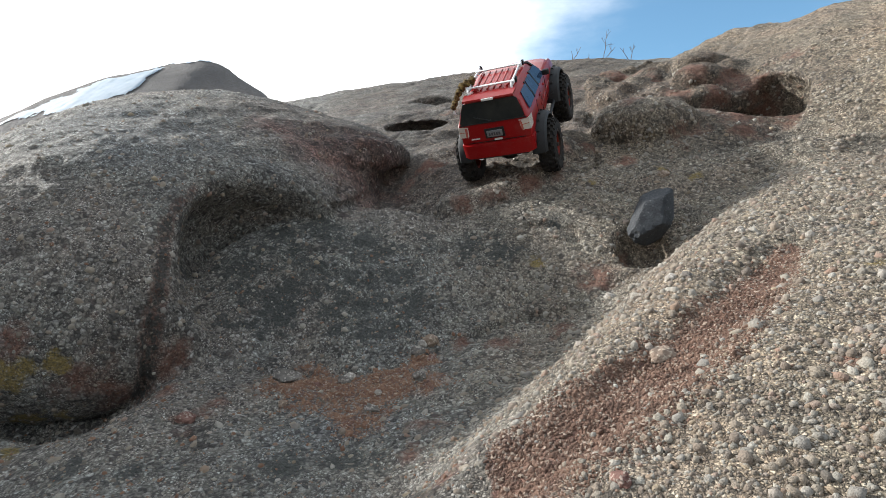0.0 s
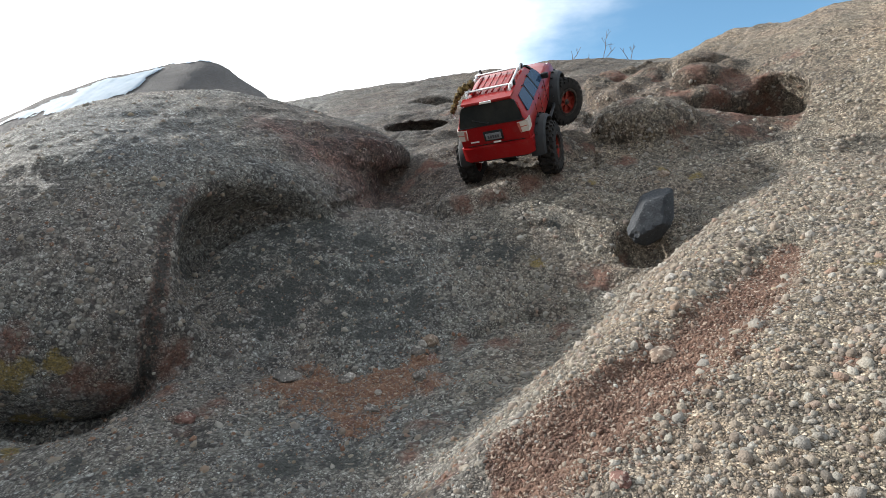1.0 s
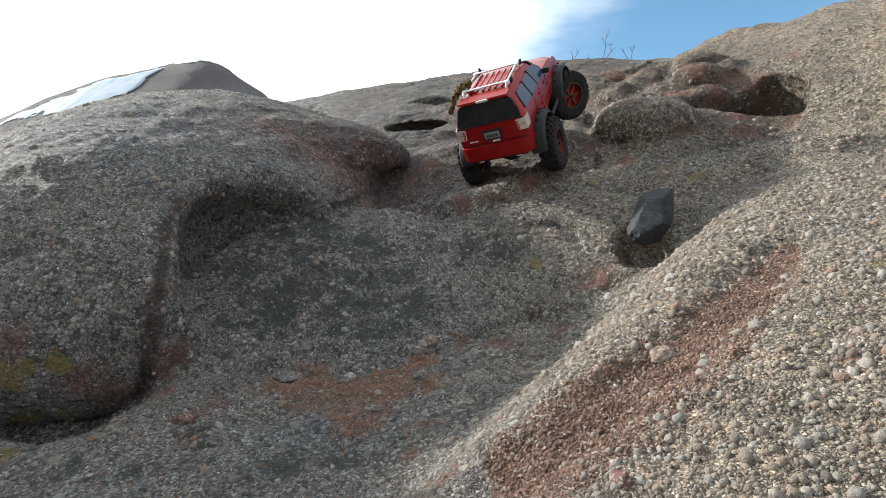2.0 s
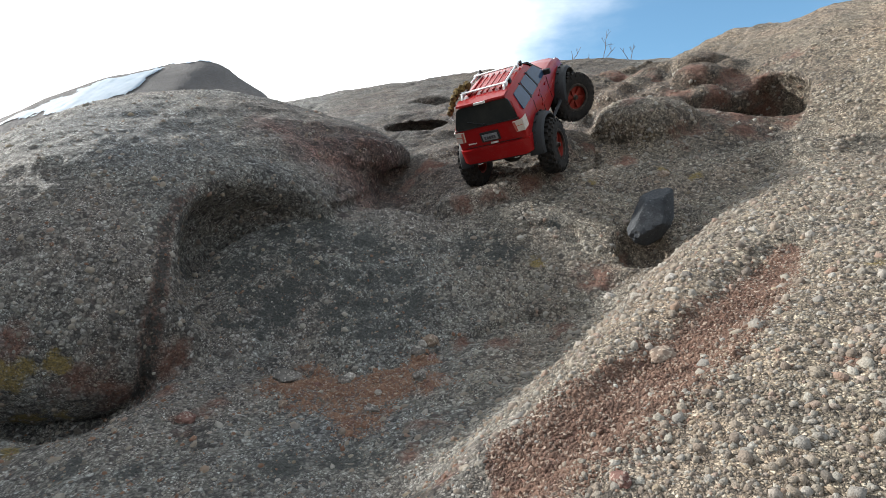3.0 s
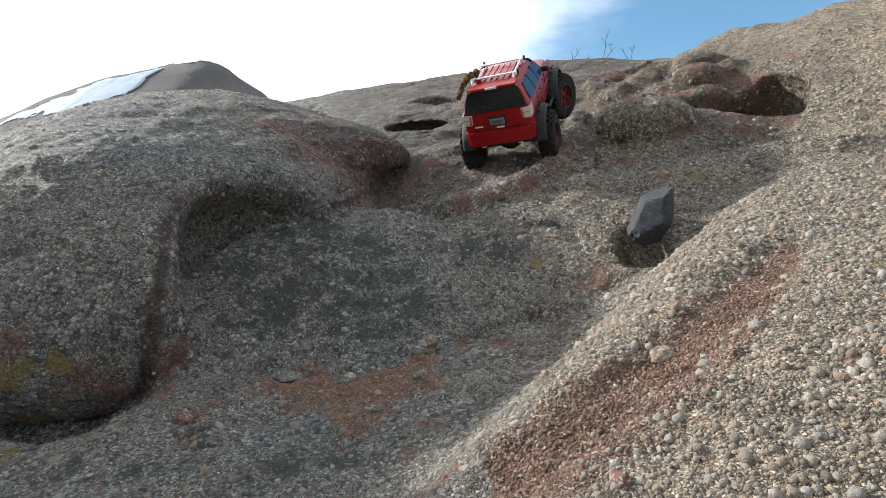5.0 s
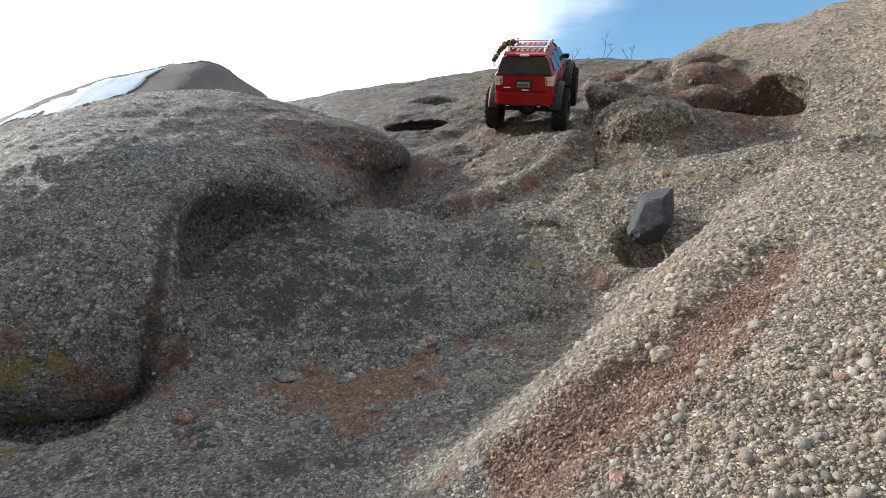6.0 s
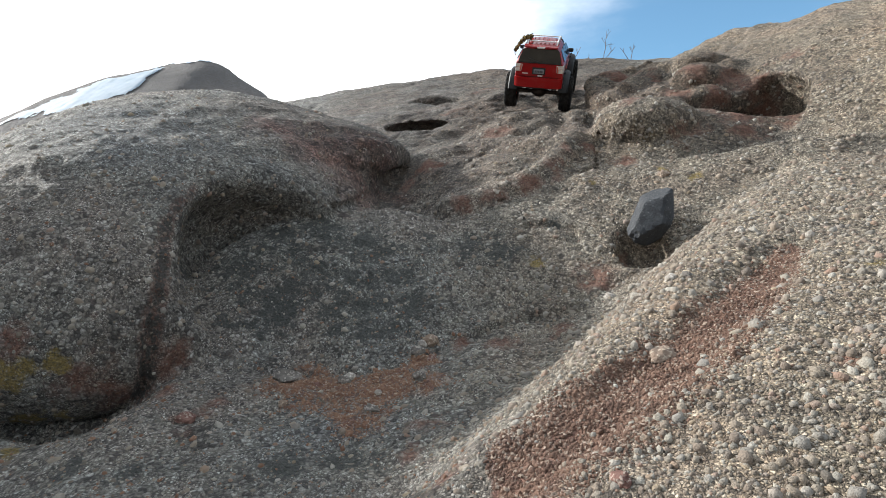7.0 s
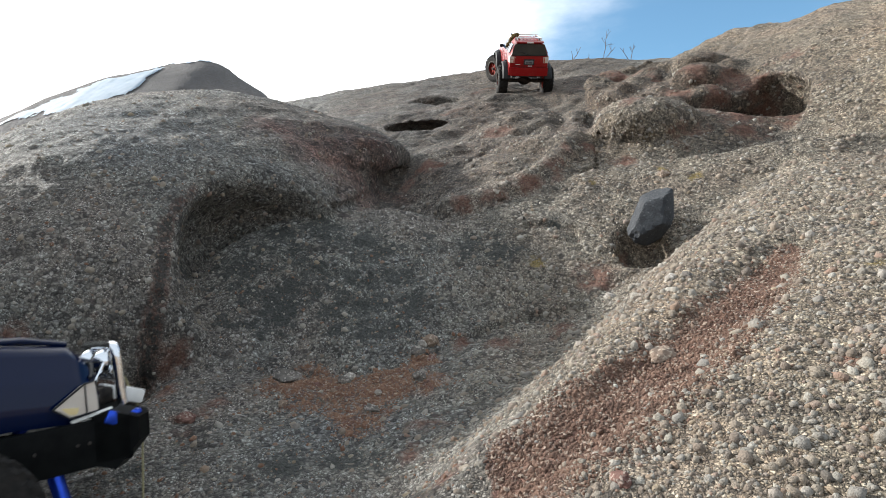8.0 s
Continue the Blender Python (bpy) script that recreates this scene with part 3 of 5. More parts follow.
def weathered(p):
    """Brown varnish of the long slope."""
    x, y, z = p.T
    return sstep((y - 1.45) / 0.15) * sstep((x + 0.75) / 0.3) * (1 - sstep((x - 0.95) / 0.3)) * (1 - 0.8 * np.clip(1.5 - np.hypot(x - 0.575, y - 1.66) / 0.12, 0, 1))


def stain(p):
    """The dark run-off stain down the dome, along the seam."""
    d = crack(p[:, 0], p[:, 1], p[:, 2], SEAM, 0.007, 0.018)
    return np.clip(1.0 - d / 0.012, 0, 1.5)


me = mesh_from("rock_outcrop", pts, quads, rock_mat)
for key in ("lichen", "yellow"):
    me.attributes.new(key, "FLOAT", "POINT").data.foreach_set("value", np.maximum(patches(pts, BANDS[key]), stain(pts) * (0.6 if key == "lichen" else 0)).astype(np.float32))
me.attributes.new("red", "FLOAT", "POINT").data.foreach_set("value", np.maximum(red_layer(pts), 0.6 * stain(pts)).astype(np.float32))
me.attributes.new("pink", "FLOAT", "POINT").data.foreach_set("value", patches(pts, PINK).astype(np.float32))
me.attributes.new("brown", "FLOAT", "POINT").data.foreach_set("value", weathered(pts).astype(np.float32))
me.attributes.new("pale", "FLOAT", "POINT").data.foreach_set("value", cream(pts).astype(np.float32))
outcrop = tagged(new("rock_outcrop", me), "weathered pinkish grey conglomerate rock outcrop with scooped hollows", "rock", kind="structure")
print("rock", len(pts), len(quads))

# ---- pebbles set in the rock and loose gravel ----
rng = np.random.default_rng(5)


def stone_shape(seed, detail=1, rough=0.16, flat=0.75):
    """Points and triangles of one rounded, slightly angular stone of radius 1."""
    bm = bmesh.new()
    bmesh.ops.create_icosphere(bm, subdivisions=detail, radius=1)
    co = np.array([v.co[:] for v in bm.verts])
    tri = np.array([[v.index for v in f.verts] for f in bm.faces])
    bm.free()
    q = co * 1.1 + seed * 7.7
    co = co * (1 + rough * 2.2 * fbm(q[:, 0], q[:, 1], q[:, 2], 0.9, 2, 0.5, seed))[:, None]
    return co * np.array((1.0, 0.82, flat)), tri


def turns(n):
    q = rng.normal(size=(n, 4))
    q /= np.linalg.norm(q, axis=1, keepdims=True)
    w, x, y, z = q.T
    return np.stack([1 - 2 * (y * y + z * z), 2 * (x * y - w * z), 2 * (x * z + w * y), 2 * (x * y + w * z), 1 - 2 * (x * x + z * z), 2 * (y * z - w * x),
                     2 * (x * z - w * y), 2 * (y * z + w * x), 1 - 2 * (x * x + y * y)], 1).reshape(-1, 3, 3)


SHAPES = [stone_shape(i + 1, 2 if i < 3 else 1) for i in range(8)]
q_mid = pts[quads].mean(1)
q_area = np.linalg.norm(np.cross(pts[quads[:, 2]] - pts[quads[:, 0]], pts[quads[:, 3]] - pts[quads[:, 1]]), axis=1) / 2
q_nrm = nrm[quads[:, 0]]
facing = (q_nrm * (q_mid - np.array(EYE))).sum(1) < 0.02


def scatter(n, weight):
    w = q_area * weight * facing
    i = rng.choice(len(w), n, p=w / w.sum())
    a, b = rng.random((2, n, 1))
    k = pts[quads[i]]
    return (k[:, 0] * (1 - a) + k[:, 1] * a) * (1 - b) + (k[:, 3] * (1 - a) + k[:, 2] * a) * b, q_nrm[i]


def stones_mesh(name, place, normal, size, material, sink=0.35, shapes=SHAPES):
    which = rng.integers(0, len(shapes), len(place))
    rot = turns(len(place))
    vs, fs, base = [], [], 0
    for k, (co, tri) in enumerate(shapes):
        sel = np.nonzero(which == k)[0]
        v = np.einsum("nij,vj->nvi", rot[sel], co) * size[sel][:, None, None] + (place[sel] - normal[sel] * (size[sel] * sink)[:, None])[:, None, :]
        f = tri[None] + (np.arange(len(sel)) * len(co))[:, None, None] + base
        vs.append(v.reshape(-1, 3))
        fs.append(f.reshape(-1, 3))
        base += len(sel) * len(co)
    return mesh_from(name, np.concatenate(vs), np.concatenate(fs), material)


dist = np.linalg.norm(q_mid - np.array(EYE), axis=1)
red_at = red_layer(q_mid)
pale_at = cream(q_mid)
small = [stone_shape(i + 20, 1, 0.34, 0.70) for i in range(10)]
# coarse pebbles of the flank
wt = (0.15 + pale_at) * (np.clip(1.1 - 0.95 * red_at, 0.03, 2)) * np.exp(-dist / 0.65) * (dist < 2.2)
place, normal = scatter(36000, wt)
size = 0.0033 * np.exp(0.45 * rng.normal(size=len(place))) * np.clip(0.75 + 0.35 * np.linalg.norm(place, axis=1), 0.8, 1.4)
tagged(new("pebbles", stones_mesh("pebbles", place, normal, np.clip(size, 0.001, 0.0095), loose_mat, 0.2, small)), "small cream, grey and pink pebbles cemented in the rock", "pebbles", kind="stuff")
wt = (0.1 + pale_at) * (np.clip(1.1 - 0.95 * red_at, 0.03, 2)) * np.exp(-dist / 0.35) * (dist < 1.3)
place, normal = scatter(30000, wt)
size = 0.0017 * np.exp(0.35 * rng.normal(size=len(place)))
tagged(new("pebbles", stones_mesh("pebbles", place, normal, np.clip(size, 0.0008, 0.004), loose_mat, 0.1, small)), "fine cream and tan pebbles between the coarser ones", "pebbles", kind="stuff")
# finer grit everywhere near
wt = (dist < 1.7) * (1.0 - 0.5 * pale_at)
place, normal = scatter(22000, wt)
size = np.clip(0.0024 * np.exp(0.35 * rng.normal(size=len(place))), 0.001, 0.008)
tagged(new("grit", stones_mesh("grit", place, normal, size, grit_mat, 0.4, small)), "grey and brown grit standing out of the weathered rock", "grit", kind="stuff")
# reddish gravel washed into the basin
gravel_mat = stone_material("gravel", (0.15, 0.075, 0.045), (0.27, 0.155, 0.100), (0.40, 0.32, 0.25), 0.15)
wt = (0.012 * (dist < 1.3) * (q_mid[:, 0] < 0.05) + patches(q_mid, RED_BASIN[:6]) ** 1.5) * (q_nrm[:, 2] > 0.5)
place, normal = scatter(8000, wt)
size = np.clip(0.0017 * np.exp(0.5 * rng.normal(size=len(place))), 0.0009, 0.007)
tagged(new("gravel", stones_mesh("gravel", place, normal, size, gravel_mat, 0.1, small)), "loose reddish gravel lying on the basin floor", "gravel", kind="stuff")
# coarse red sand grains along the band of the flank
wt = np.clip(1.5 - run_of(q_mid[:, 0], q_mid[:, 1], FLANK_BAND) / band_half(q_mid[:, 1]), 0, 1) * (pale_at > 0.3) * np.exp(-dist / 0.6)
band_mat = stone_material("band_grains", (0.080, 0.042, 0.028), (0.185, 0.108, 0.074), (0.36, 0.29, 0.23), 0.15)
place, normal = scatter(12000, wt)
size = np.clip(0.0017 * np.exp(0.4 * rng.normal(size=len(place))), 0.0008, 0.007)
tagged(new("red_grains", stones_mesh("red_grains", place, normal, size, band_mat, 0.2, small)), "coarse red sandstone grains along a weathered band", "gravel", kind="stuff")
# the coarsest pebbles of the nearest flank, each a piece of its own
flat = []
for k, (co, tri) in enumerate(SHAPES):
    flat.append(mesh_from("pebble", co, tri, pebble_mat))
wt = (q_mid[:, 0] > 0.0) * (q_mid[:, 1] < 0.85) * (pale_at > 0.4) * np.exp(-dist / 0.5) * (np.clip(1.05 - 0.9 * red_at, 0.03, 2))
place, normal = scatter(300, wt)
for p_, n_, r_ in zip(place, normal, turns(300)):
    s_ = 0.0046 * math.exp(0.28 * rng.normal())
    ob = new("pebble", flat[int(rng.integers(0, len(flat)))])
    ob.parent = outcrop
    ob.matrix_basis = Matrix.Translation(p_ - n_ * s_ * 0.3) @ Matrix(r_.tolist()).to_4x4() @ Matrix.Diagonal((s_, s_, s_, 1))

# ---- building blocks for the toy trucks ----
def part(name, bm, material, parent, label="", at=None, smooth=35):
    """One mesh object under a thing or a part."""
    bmesh.ops.recalc_face_normals(bm, faces=bm.faces)
    me_ = bpy.data.meshes.new(name)
    bm.to_mesh(me_)
    bm.free()
    me_.materials.append(material)
    if smooth:
        me_.shade_smooth()
        me_.set_sharp_from_angle(angle=radians(smooth))
    ob = new(name, me_)
    ob.parent = parent
    if at is not None:
        ob.matrix_basis = at
    if label:
        ob["label"] = label
    return ob


def add_box(bm, size, at, bevel=0.0, turn=(0, 0, 0)):
    r = bmesh.ops.create_cube(bm, size=1, matrix=pose(*at, *turn) @ Matrix.Diagonal((*size, 1)))
    if bevel:
        es = list({e for v in r["verts"] for e in v.link_edges})
        bmesh.ops.bevel(bm, geom=es, offset=bevel, segments=2, profile=0.6, affect="EDGES", clamp_overlap=True)


def box(size, at=(0, 0, 0), bevel=0.0, turn=(0, 0, 0)):
    bm = bmesh.new()
    add_box(bm, size, at, bevel, turn)
    return bm


def add_tube(bm, line, r, sides=10, closed=False):
    """A round tube along a line of points."""
    line = [Vector(p) for p in line]
    rings = []
    n = len(line)
    up = Vector((0.13, 0.31, 0.94))
    for i, p in enumerate(line):
        a = line[(i - 1) % n] if (i or closed) else p
        b = line[(i + 1) % n] if (i < n - 1 or closed) else p
        t = (b - a).normalized()
        u = t.cross(up).normalized()
        w = t.cross(u)
        rings.append([bm.verts.new(p + (u * math.cos(k * math.tau / sides) + w * math.sin(k * math.tau / sides)) * r) for k in range(sides)])
    for i in range(n if closed else n - 1):
        a, b = rings[i], rings[(i + 1) % n]
        for k in range(sides):
            bm.faces.new((a[k], a[(k + 1) % sides], b[(k + 1) % sides], b[k]))
    if not closed:
        bm.faces.new(rings[0][::-1])
        bm.faces.new(rings[-1])


def tube(line, r, sides=10, closed=False):
    bm = bmesh.new()
    add_tube(bm, line, r, sides, closed)
    return bm


def rounded(line, r, steps=4):
    """The line with its inner corners rounded."""
    line = [Vector(p) for p in line]
    out = [line[0]]
    for a, b, c in zip(line, line[1:], line[2:]):
        u, w = (a - b).normalized() * r, (c - b).normalized() * r
        for k in range(steps + 1):
            t = k / steps
            out.append((b + u) * (1 - t) ** 2 + b * 2 * t * (1 - t) + (b + w) * t * t)
    out.append(line[-1])
    return out


def add_lathe(bm, profile, sides, center=(0, 0, 0)):
    """A body turned about the x axis: profile of (x, radius) points."""
    rings = []
    for x, r in profile:
        rings.append([bm.verts.new((center[0] + x, center[1] + r * math.cos(k * math.tau / sides), center[2] + r * math.sin(k * math.tau / sides))) for k in range(sides)])
    for a, b in zip(rings, rings[1:]):
        for k in range(sides):
            bm.faces.new((a[k], a[(k + 1) % sides], b[(k + 1) % sides], b[k]))


def loft(rings, cap=True):
    bm = bmesh.new()
    vs = [[bm.verts.new(p) for p in ring] for ring in rings]
    for a, b in zip(vs, vs[1:]):
        for k in range(len(a)):
            bm.faces.new((a[k], a[(k + 1) % len(a)], b[(k + 1) % len(a)], b[k]))
    if cap:
        bm.faces.new(vs[0])
        bm.faces.new(vs[-1][::-1])
    return bm


def panel(corners, depth, round_=0.0):
    """A thin plate: corners of one face in order, thickened by depth along its normal, with rounded corners."""
    c = [Vector(p) for p in corners]
    if round_:
        ring = []
        n = len(c)
        for i in range(n):
            a, b, d = c[i - 1], c[i], c[(i + 1) % n]
            u, w = (a - b).normalized() * round_, (d - b).normalized() * round_
            for k in range(4):
                t = k / 3
                ring.append((b + u) * (1 - t) ** 2 + b * 2 * t * (1 - t) + (b + w) * t * t)
        c = ring
    nrm_ = sum(((c[i] - c[0]).cross(c[i + 1] - c[0]) for i in range(1, len(c) - 1)), Vector()).normalized()
    bm = bmesh.new()
    lo = [bm.verts.new(p - nrm_ * depth / 2) for p in c]
    hi = [bm.verts.new(p + nrm_ * depth / 2) for p in c]
    bm.faces.new(lo[::-1])
    bm.faces.new(hi)
    for k in range(len(c)):
        bm.faces.new((lo[k], lo[(k + 1) % len(c)], hi[(k + 1) % len(c)], hi[k]))
    return bm


# ---- materials of the trucks ----
def paint(name, color, flake=0.0, rough=0.25, dust=0.2, coat=0.8, spec=0.3):
    s = Shader(name)
    p = s.place()
    col = s.mix(s.range(s.noise(p, 9.0, 4), 0.3, 0.7, 0.0, 0.25), color, tuple(c * 0.75 for c in color))
    grime = s.range(s.noise(p, 30.0, 7, 0.7), 0.5, 0.75, 0.0, dust)
    col = s.mix(grime, col, (0.30, 0.22, 0.17))
    scratch = s.range(s.noise(s.node("Mapping", Vector=p, Scale=(900.0, 60.0, 300.0)).outputs[0], 1.0, 2), 0.66, 0.72, 0.0, dust)
    col = s.mix(scratch, col, (0.5, 0.42, 0.40))
    return s.shade(Base_Color=col, Metallic=flake, Roughness=s.math("ADD", rough, s.math("MULTIPLY", grime, 1.2)), Coat_Weight=coat, Coat_Roughness=0.05, Specular_IOR_Level=spec)


def plain(name, a, b, rough=0.6, metal=0.0, scale=60.0, bump=0.0, spec=0.35):
    s = Shader(name)
    p = s.place()
    col = s.mix(s.range(s.noise(p, scale, 5, 0.65), 0.35, 0.7), a, b)
    if bump:
        s.shade(Normal=s.bump(s.noise(p, scale * 6, 4), bump, 0.7))
    return s.shade(Base_Color=col, Roughness=rough, Metallic=metal, Specular_IOR_Level=spec)


def lens(name, color, rough=0.15):
    s = Shader(name)
    p = s.place()
    rib = s.node("TexWave", {"bands_direction": "Z"}, Vector=p, Scale=300.0, Distortion=0.0).outputs["Fac"]
    return s.shade(Base_Color=s.mix(s.range(rib, 0.2, 0.8, 0.0, 0.3), color, tuple(c * 0.7 for c in color)), Roughness=rough, Coat_Weight=1.0, Normal=s.bump(rib, 0.0006, 0.4))


red_paint = paint("red_paint", (0.26, 0.005, 0.006), 0.0, 0.32, 0.10, 0.12, 0.22)
blue_paint = paint("blue_paint", (0.002, 0.007, 0.034), 0.0, 0.05, 0.0, 0.25, 0.15)
rubber = plain("tyre_rubber", (0.008, 0.008, 0.008), (0.030, 0.026, 0.023), 0.9, 0.0, 70.0, 0.0006)
flare_mat = plain("black_plastic", (0.008, 0.009, 0.011), (0.020, 0.022, 0.024), 0.6, 0.0, 40.0)
bumper_black = plain("black_powder_coat", (0.003, 0.0035, 0.004), (0.008, 0.009, 0.009), 0.5, 0.0, 40.0, 0.0, 0.05)
metal_dark = plain("dark_metal", (0.025, 0.024, 0.024), (0.09, 0.075, 0.065), 0.5, 0.6, 90.0)
silver = plain("silver_paint", (0.62, 0.62, 0.62), (0.80, 0.80, 0.79), 0.4, 0.2, 80.0)
chrome = plain("chrome", (0.75, 0.78, 0.82), (0.85, 0.87, 0.9), 0.08, 1.0, 30.0)
rim_red = plain("red_anodised_metal", (0.30, 0.04, 0.028), (0.20, 0.035, 0.025), 0.4, 0.5, 60.0)
tint_glass = plain("smoked_window", (0.012, 0.014, 0.014), (0.030, 0.030, 0.026), 0.12, 0.0, 20.0)
# the sky's reflection is put into the base colour as dark blue
side_glass = plain("side_window", (0.02, 0.045, 0.085), (0.035, 0.065, 0.12), 0.06, 0.0, 15.0)
lamp_clear = lens("clear_lens", (0.62, 0.56, 0.50))
lamp_red = lens("red_lens", (0.50, 0.12, 0.09))
lamp_amber = lens("amber_lens", (0.75, 0.62, 0.32))
white_plate = plain("plate_white", (0.16, 0.17, 0.18), (0.22, 0.22, 0.23), 0.5, 0.0, 120.0)
grey_ink = plain("plate_ink", (0.05, 0.05, 0.06), (0.07, 0.07, 0.08), 0.6)
white_plastic = plain("white_plastic", (0.68, 0.68, 0.66), (0.78, 0.78, 0.76), 0.5)
blue_metal = plain("blue_anodised_metal", (0.02, 0.07, 0.55), (0.03, 0.10, 0.7), 0.2, 0.7)
rope_mat = plain("knotted_rope", (0.035, 0.024, 0.012), (0.24, 0.16, 0.05), 0.9, 0.0, 150.0, 0.002)
cord_mat = plain("winch_cord", (0.30, 0.27, 0.14), (0.42, 0.38, 0.22), 0.8, 0.0, 200.0)


# ---- truck parts ----
def tyre_mesh():
    """A knobbly off-road tyre about the x axis, 140 mm across and 50 mm wide."""
    bm = bmesh.new()
    r0, w = 0.0645, 0.0235
    prof = [(-0.017, 0.036), (-0.0225, 0.041), (-w, 0.049), (-w + 0.0005, 0.056), (-w + 0.004, 0.0615), (-0.0125, r0), (-0.001, r0 + 0.0005), (0.001, r0 + 0.0005), (0.0125, r0), (w - 0.004, 0.0615),
            (w - 0.0005, 0.056), (w, 0.049), (0.0225, 0.041), (0.017, 0.036)]
    add_lathe(bm, prof, 44)
    bm.faces.ensure_lookup_table()
    lugs = [bm.faces[row * 44 + k] for row in (3, 4, 5, 7, 8, 9) for k in range(44) if (k + (row in (4, 8)) + (row > 6)) % 2 == 0]
    out = bmesh.ops.extrude_discrete_faces(bm, faces=lugs)
    for f in out["faces"]:
        c = f.calc_center_median()
        way = Vector((c.x * 0.25, c.y, c.z)).normalized()
        for v in f.verts:
            v.co = c + (v.co - c) * 0.84 + way * 0.0058
    return bm


def rim_mesh(side):
    """Wheel disc with spokes and a hub, its face towards side."""
    bm = bmesh.new()
    add_lathe(bm, [(side * 0.0165, 0.0375), (side * 0.019, 0.036), (side * 0.017, 0.0325), (side * 0.009, 0.031), (-side * 0.016, 0.0315), (-side * 0.016, 0.036)], 36)
    add_lathe(bm, [(side * 0.006, 0.031), (side * 0.007, 0.010), (side * 0.013, 0.009), (side * 0.0145, 0.0065), (side * 0.0145, 0.0001)], 36)
    for k in range(6):
        m = Matrix.Rotation(k * math.tau / 6, 4, "X") @ pose(side * 0.0095, 0, 0.0205) @ Matrix.Diagonal((0.006, 0.009, 0.024, 1))
        bmesh.ops.create_cube(bm, size=1, matrix=m)
    return bm


def ring_mesh(side):
    bm = bmesh.new()
    add_lathe(bm, [(side * 0.017, 0.0325), (side * 0.0225, 0.0330), (side * 0.0232, 0.0355), (side * 0.0225, 0.0395), (side * 0.018, 0.0400)], 36)
    for k in range(12):
        a = k * math.tau / 12
        bmesh.ops.create_cube(bm, size=1, matrix=Matrix.Translation((side * 0.0235, 0.0362 * math.cos(a), 0.0362 * math.sin(a))) @ Matrix.Diagonal((0.002, 0.0022, 0.0022, 1)))
    return bm


def add_wheel(car, side, y, z, rim_material, ring_material):
    """wheel > tyre, rim, bead ring"""
    bm = bmesh.new()
    add_lathe(bm, [(-side * 0.03, 0.0001), (-side * 0.03, 0.008), (side * 0.015, 0.008), (side * 0.017, 0.005), (side * 0.021, 0.005), (side * 0.021, 0.0001)], 12)
    wheel = part("wheel", bm, metal_dark, car, "", pose(side * 0.110, y, z))
    part("tyre", tyre_mesh(), rubber, wheel, "black knobbly rubber tyre", smooth=30)
    part("rim", rim_mesh(side), rim_material, wheel, smooth=30)
    part("bead_ring", ring_mesh(side), ring_material, wheel, smooth=30)
    return wheel


def flare_mesh(side, y, z, r=0.079, a0=8, a1=172, bolts=True):
    """An arched fender flare round a wheel."""
    bm = bmesh.new()
    rings = []
    for k in range(17):
        a = radians(a0 + (a1 - a0) * k / 16)
        cy, cz = math.cos(a), math.sin(a)
        prof = [(0.080, r + 0.004), (0.098, r + 0.005), (0.113, r + 0.001), (0.118, r - 0.006), (0.116, r - 0.0075), (0.110, r - 0.003), (0.096, r + 0.000), (0.080, r - 0.001)]
        rings.append([bm.verts.new((side * x, y + q * cy, z + q * cz * 0.95)) for x, q in prof])
    for a, b in zip(rings, rings[1:]):
        for k in range(len(a)):
            bm.faces.new((a[k], a[(k + 1) % len(a)], b[(k + 1) % len(a)], b[k]))
    bm.faces.new(rings[0])
    bm.faces.new(rings[-1][::-1])
    if bolts:
        for k in range(1, 8):
            a = radians(a0 + (a1 - a0) * k / 8)
            bmesh.ops.create_cube(bm, size=1, matrix=Matrix.Translation((side * 0.098, y + (r + 0.006) * math.cos(a), z + (r + 0.006) * math.sin(a) * 0.95)) @ Matrix.Rotation(a, 4, "X") @ Matrix.Diagonal((0.006, 0.004, 0.006, 1)))
    return bm


def running_gear(car, base, z):
    """Chassis rails, axles with their differentials, links and dampers."""
    bm = bmesh.new()
    for side in (-1, 1):
        add_box(bm, (0.008, base + 0.10, 0.016), (side * 0.032, base / 2, z + 0.045), 0.002)
    for y in (0.02, base / 2, base - 0.02):
        add_box(bm, (0.064, 0.012, 0.012), (0, y, z + 0.045), 0.002)
    part("chassis", bm, metal_dark, car)
    part("skid_plate", box((0.070, 0.085, 0.006), (0, base / 2, z + 0.028), 0.003), flare_mat, car)
    part("gearbox", box((0.046, 0.075, 0.035), (0, base / 2, z + 0.05), 0.006), metal_dark, car)
    for y in (0.0, base):
        bm = bmesh.new()
        add_lathe(bm, [(-0.088, 0.0001), (-0.088, 0.009), (-0.03, 0.0085), (-0.020, 0.016), (-0.008, 0.0215), (0.008, 0.0215), (0.020, 0.016), (0.03, 0.0085), (0.088, 0.009), (0.088, 0.0001)], 18, (0, y, z))
        add_box(bm, (0.02, 0.03, 0.02), (0.0, y + (0.016 if y == 0 else -0.016), z + 0.004), 0.004)
        part("axle", bm, metal_dark, car)
        for side in (-1, 1):
            toward = 1 if y == 0 else -1
            part("link", tube([(side * 0.05, y, z - 0.004), (side * 0.034, y + toward * 0.105, z + 0.034)], 0.0035), metal_dark, car)
            bm = bmesh.new()
            foot, top = Vector((side * 0.055, y + toward * 0.012, z + 0.006)), Vector((side * 0.045, y + toward * 0.030, z + 0.090))
            add_tube(bm, [foot, foot.lerp(top, 0.5)], 0.003)
            add_tube(bm, [foot.lerp(top, 0.45), top], 0.0068, 12)
            coil = [foot.lerp(top, 0.08 + 0.8 * k / 72) + Vector((math.cos(k * 0.7) * 0.0085, math.sin(k * 0.7) * 0.0085, 0)) for k in range(73)]
            add_tube(bm, coil, 0.0011, 5)
            part("damper", bm, metal_dark, car)


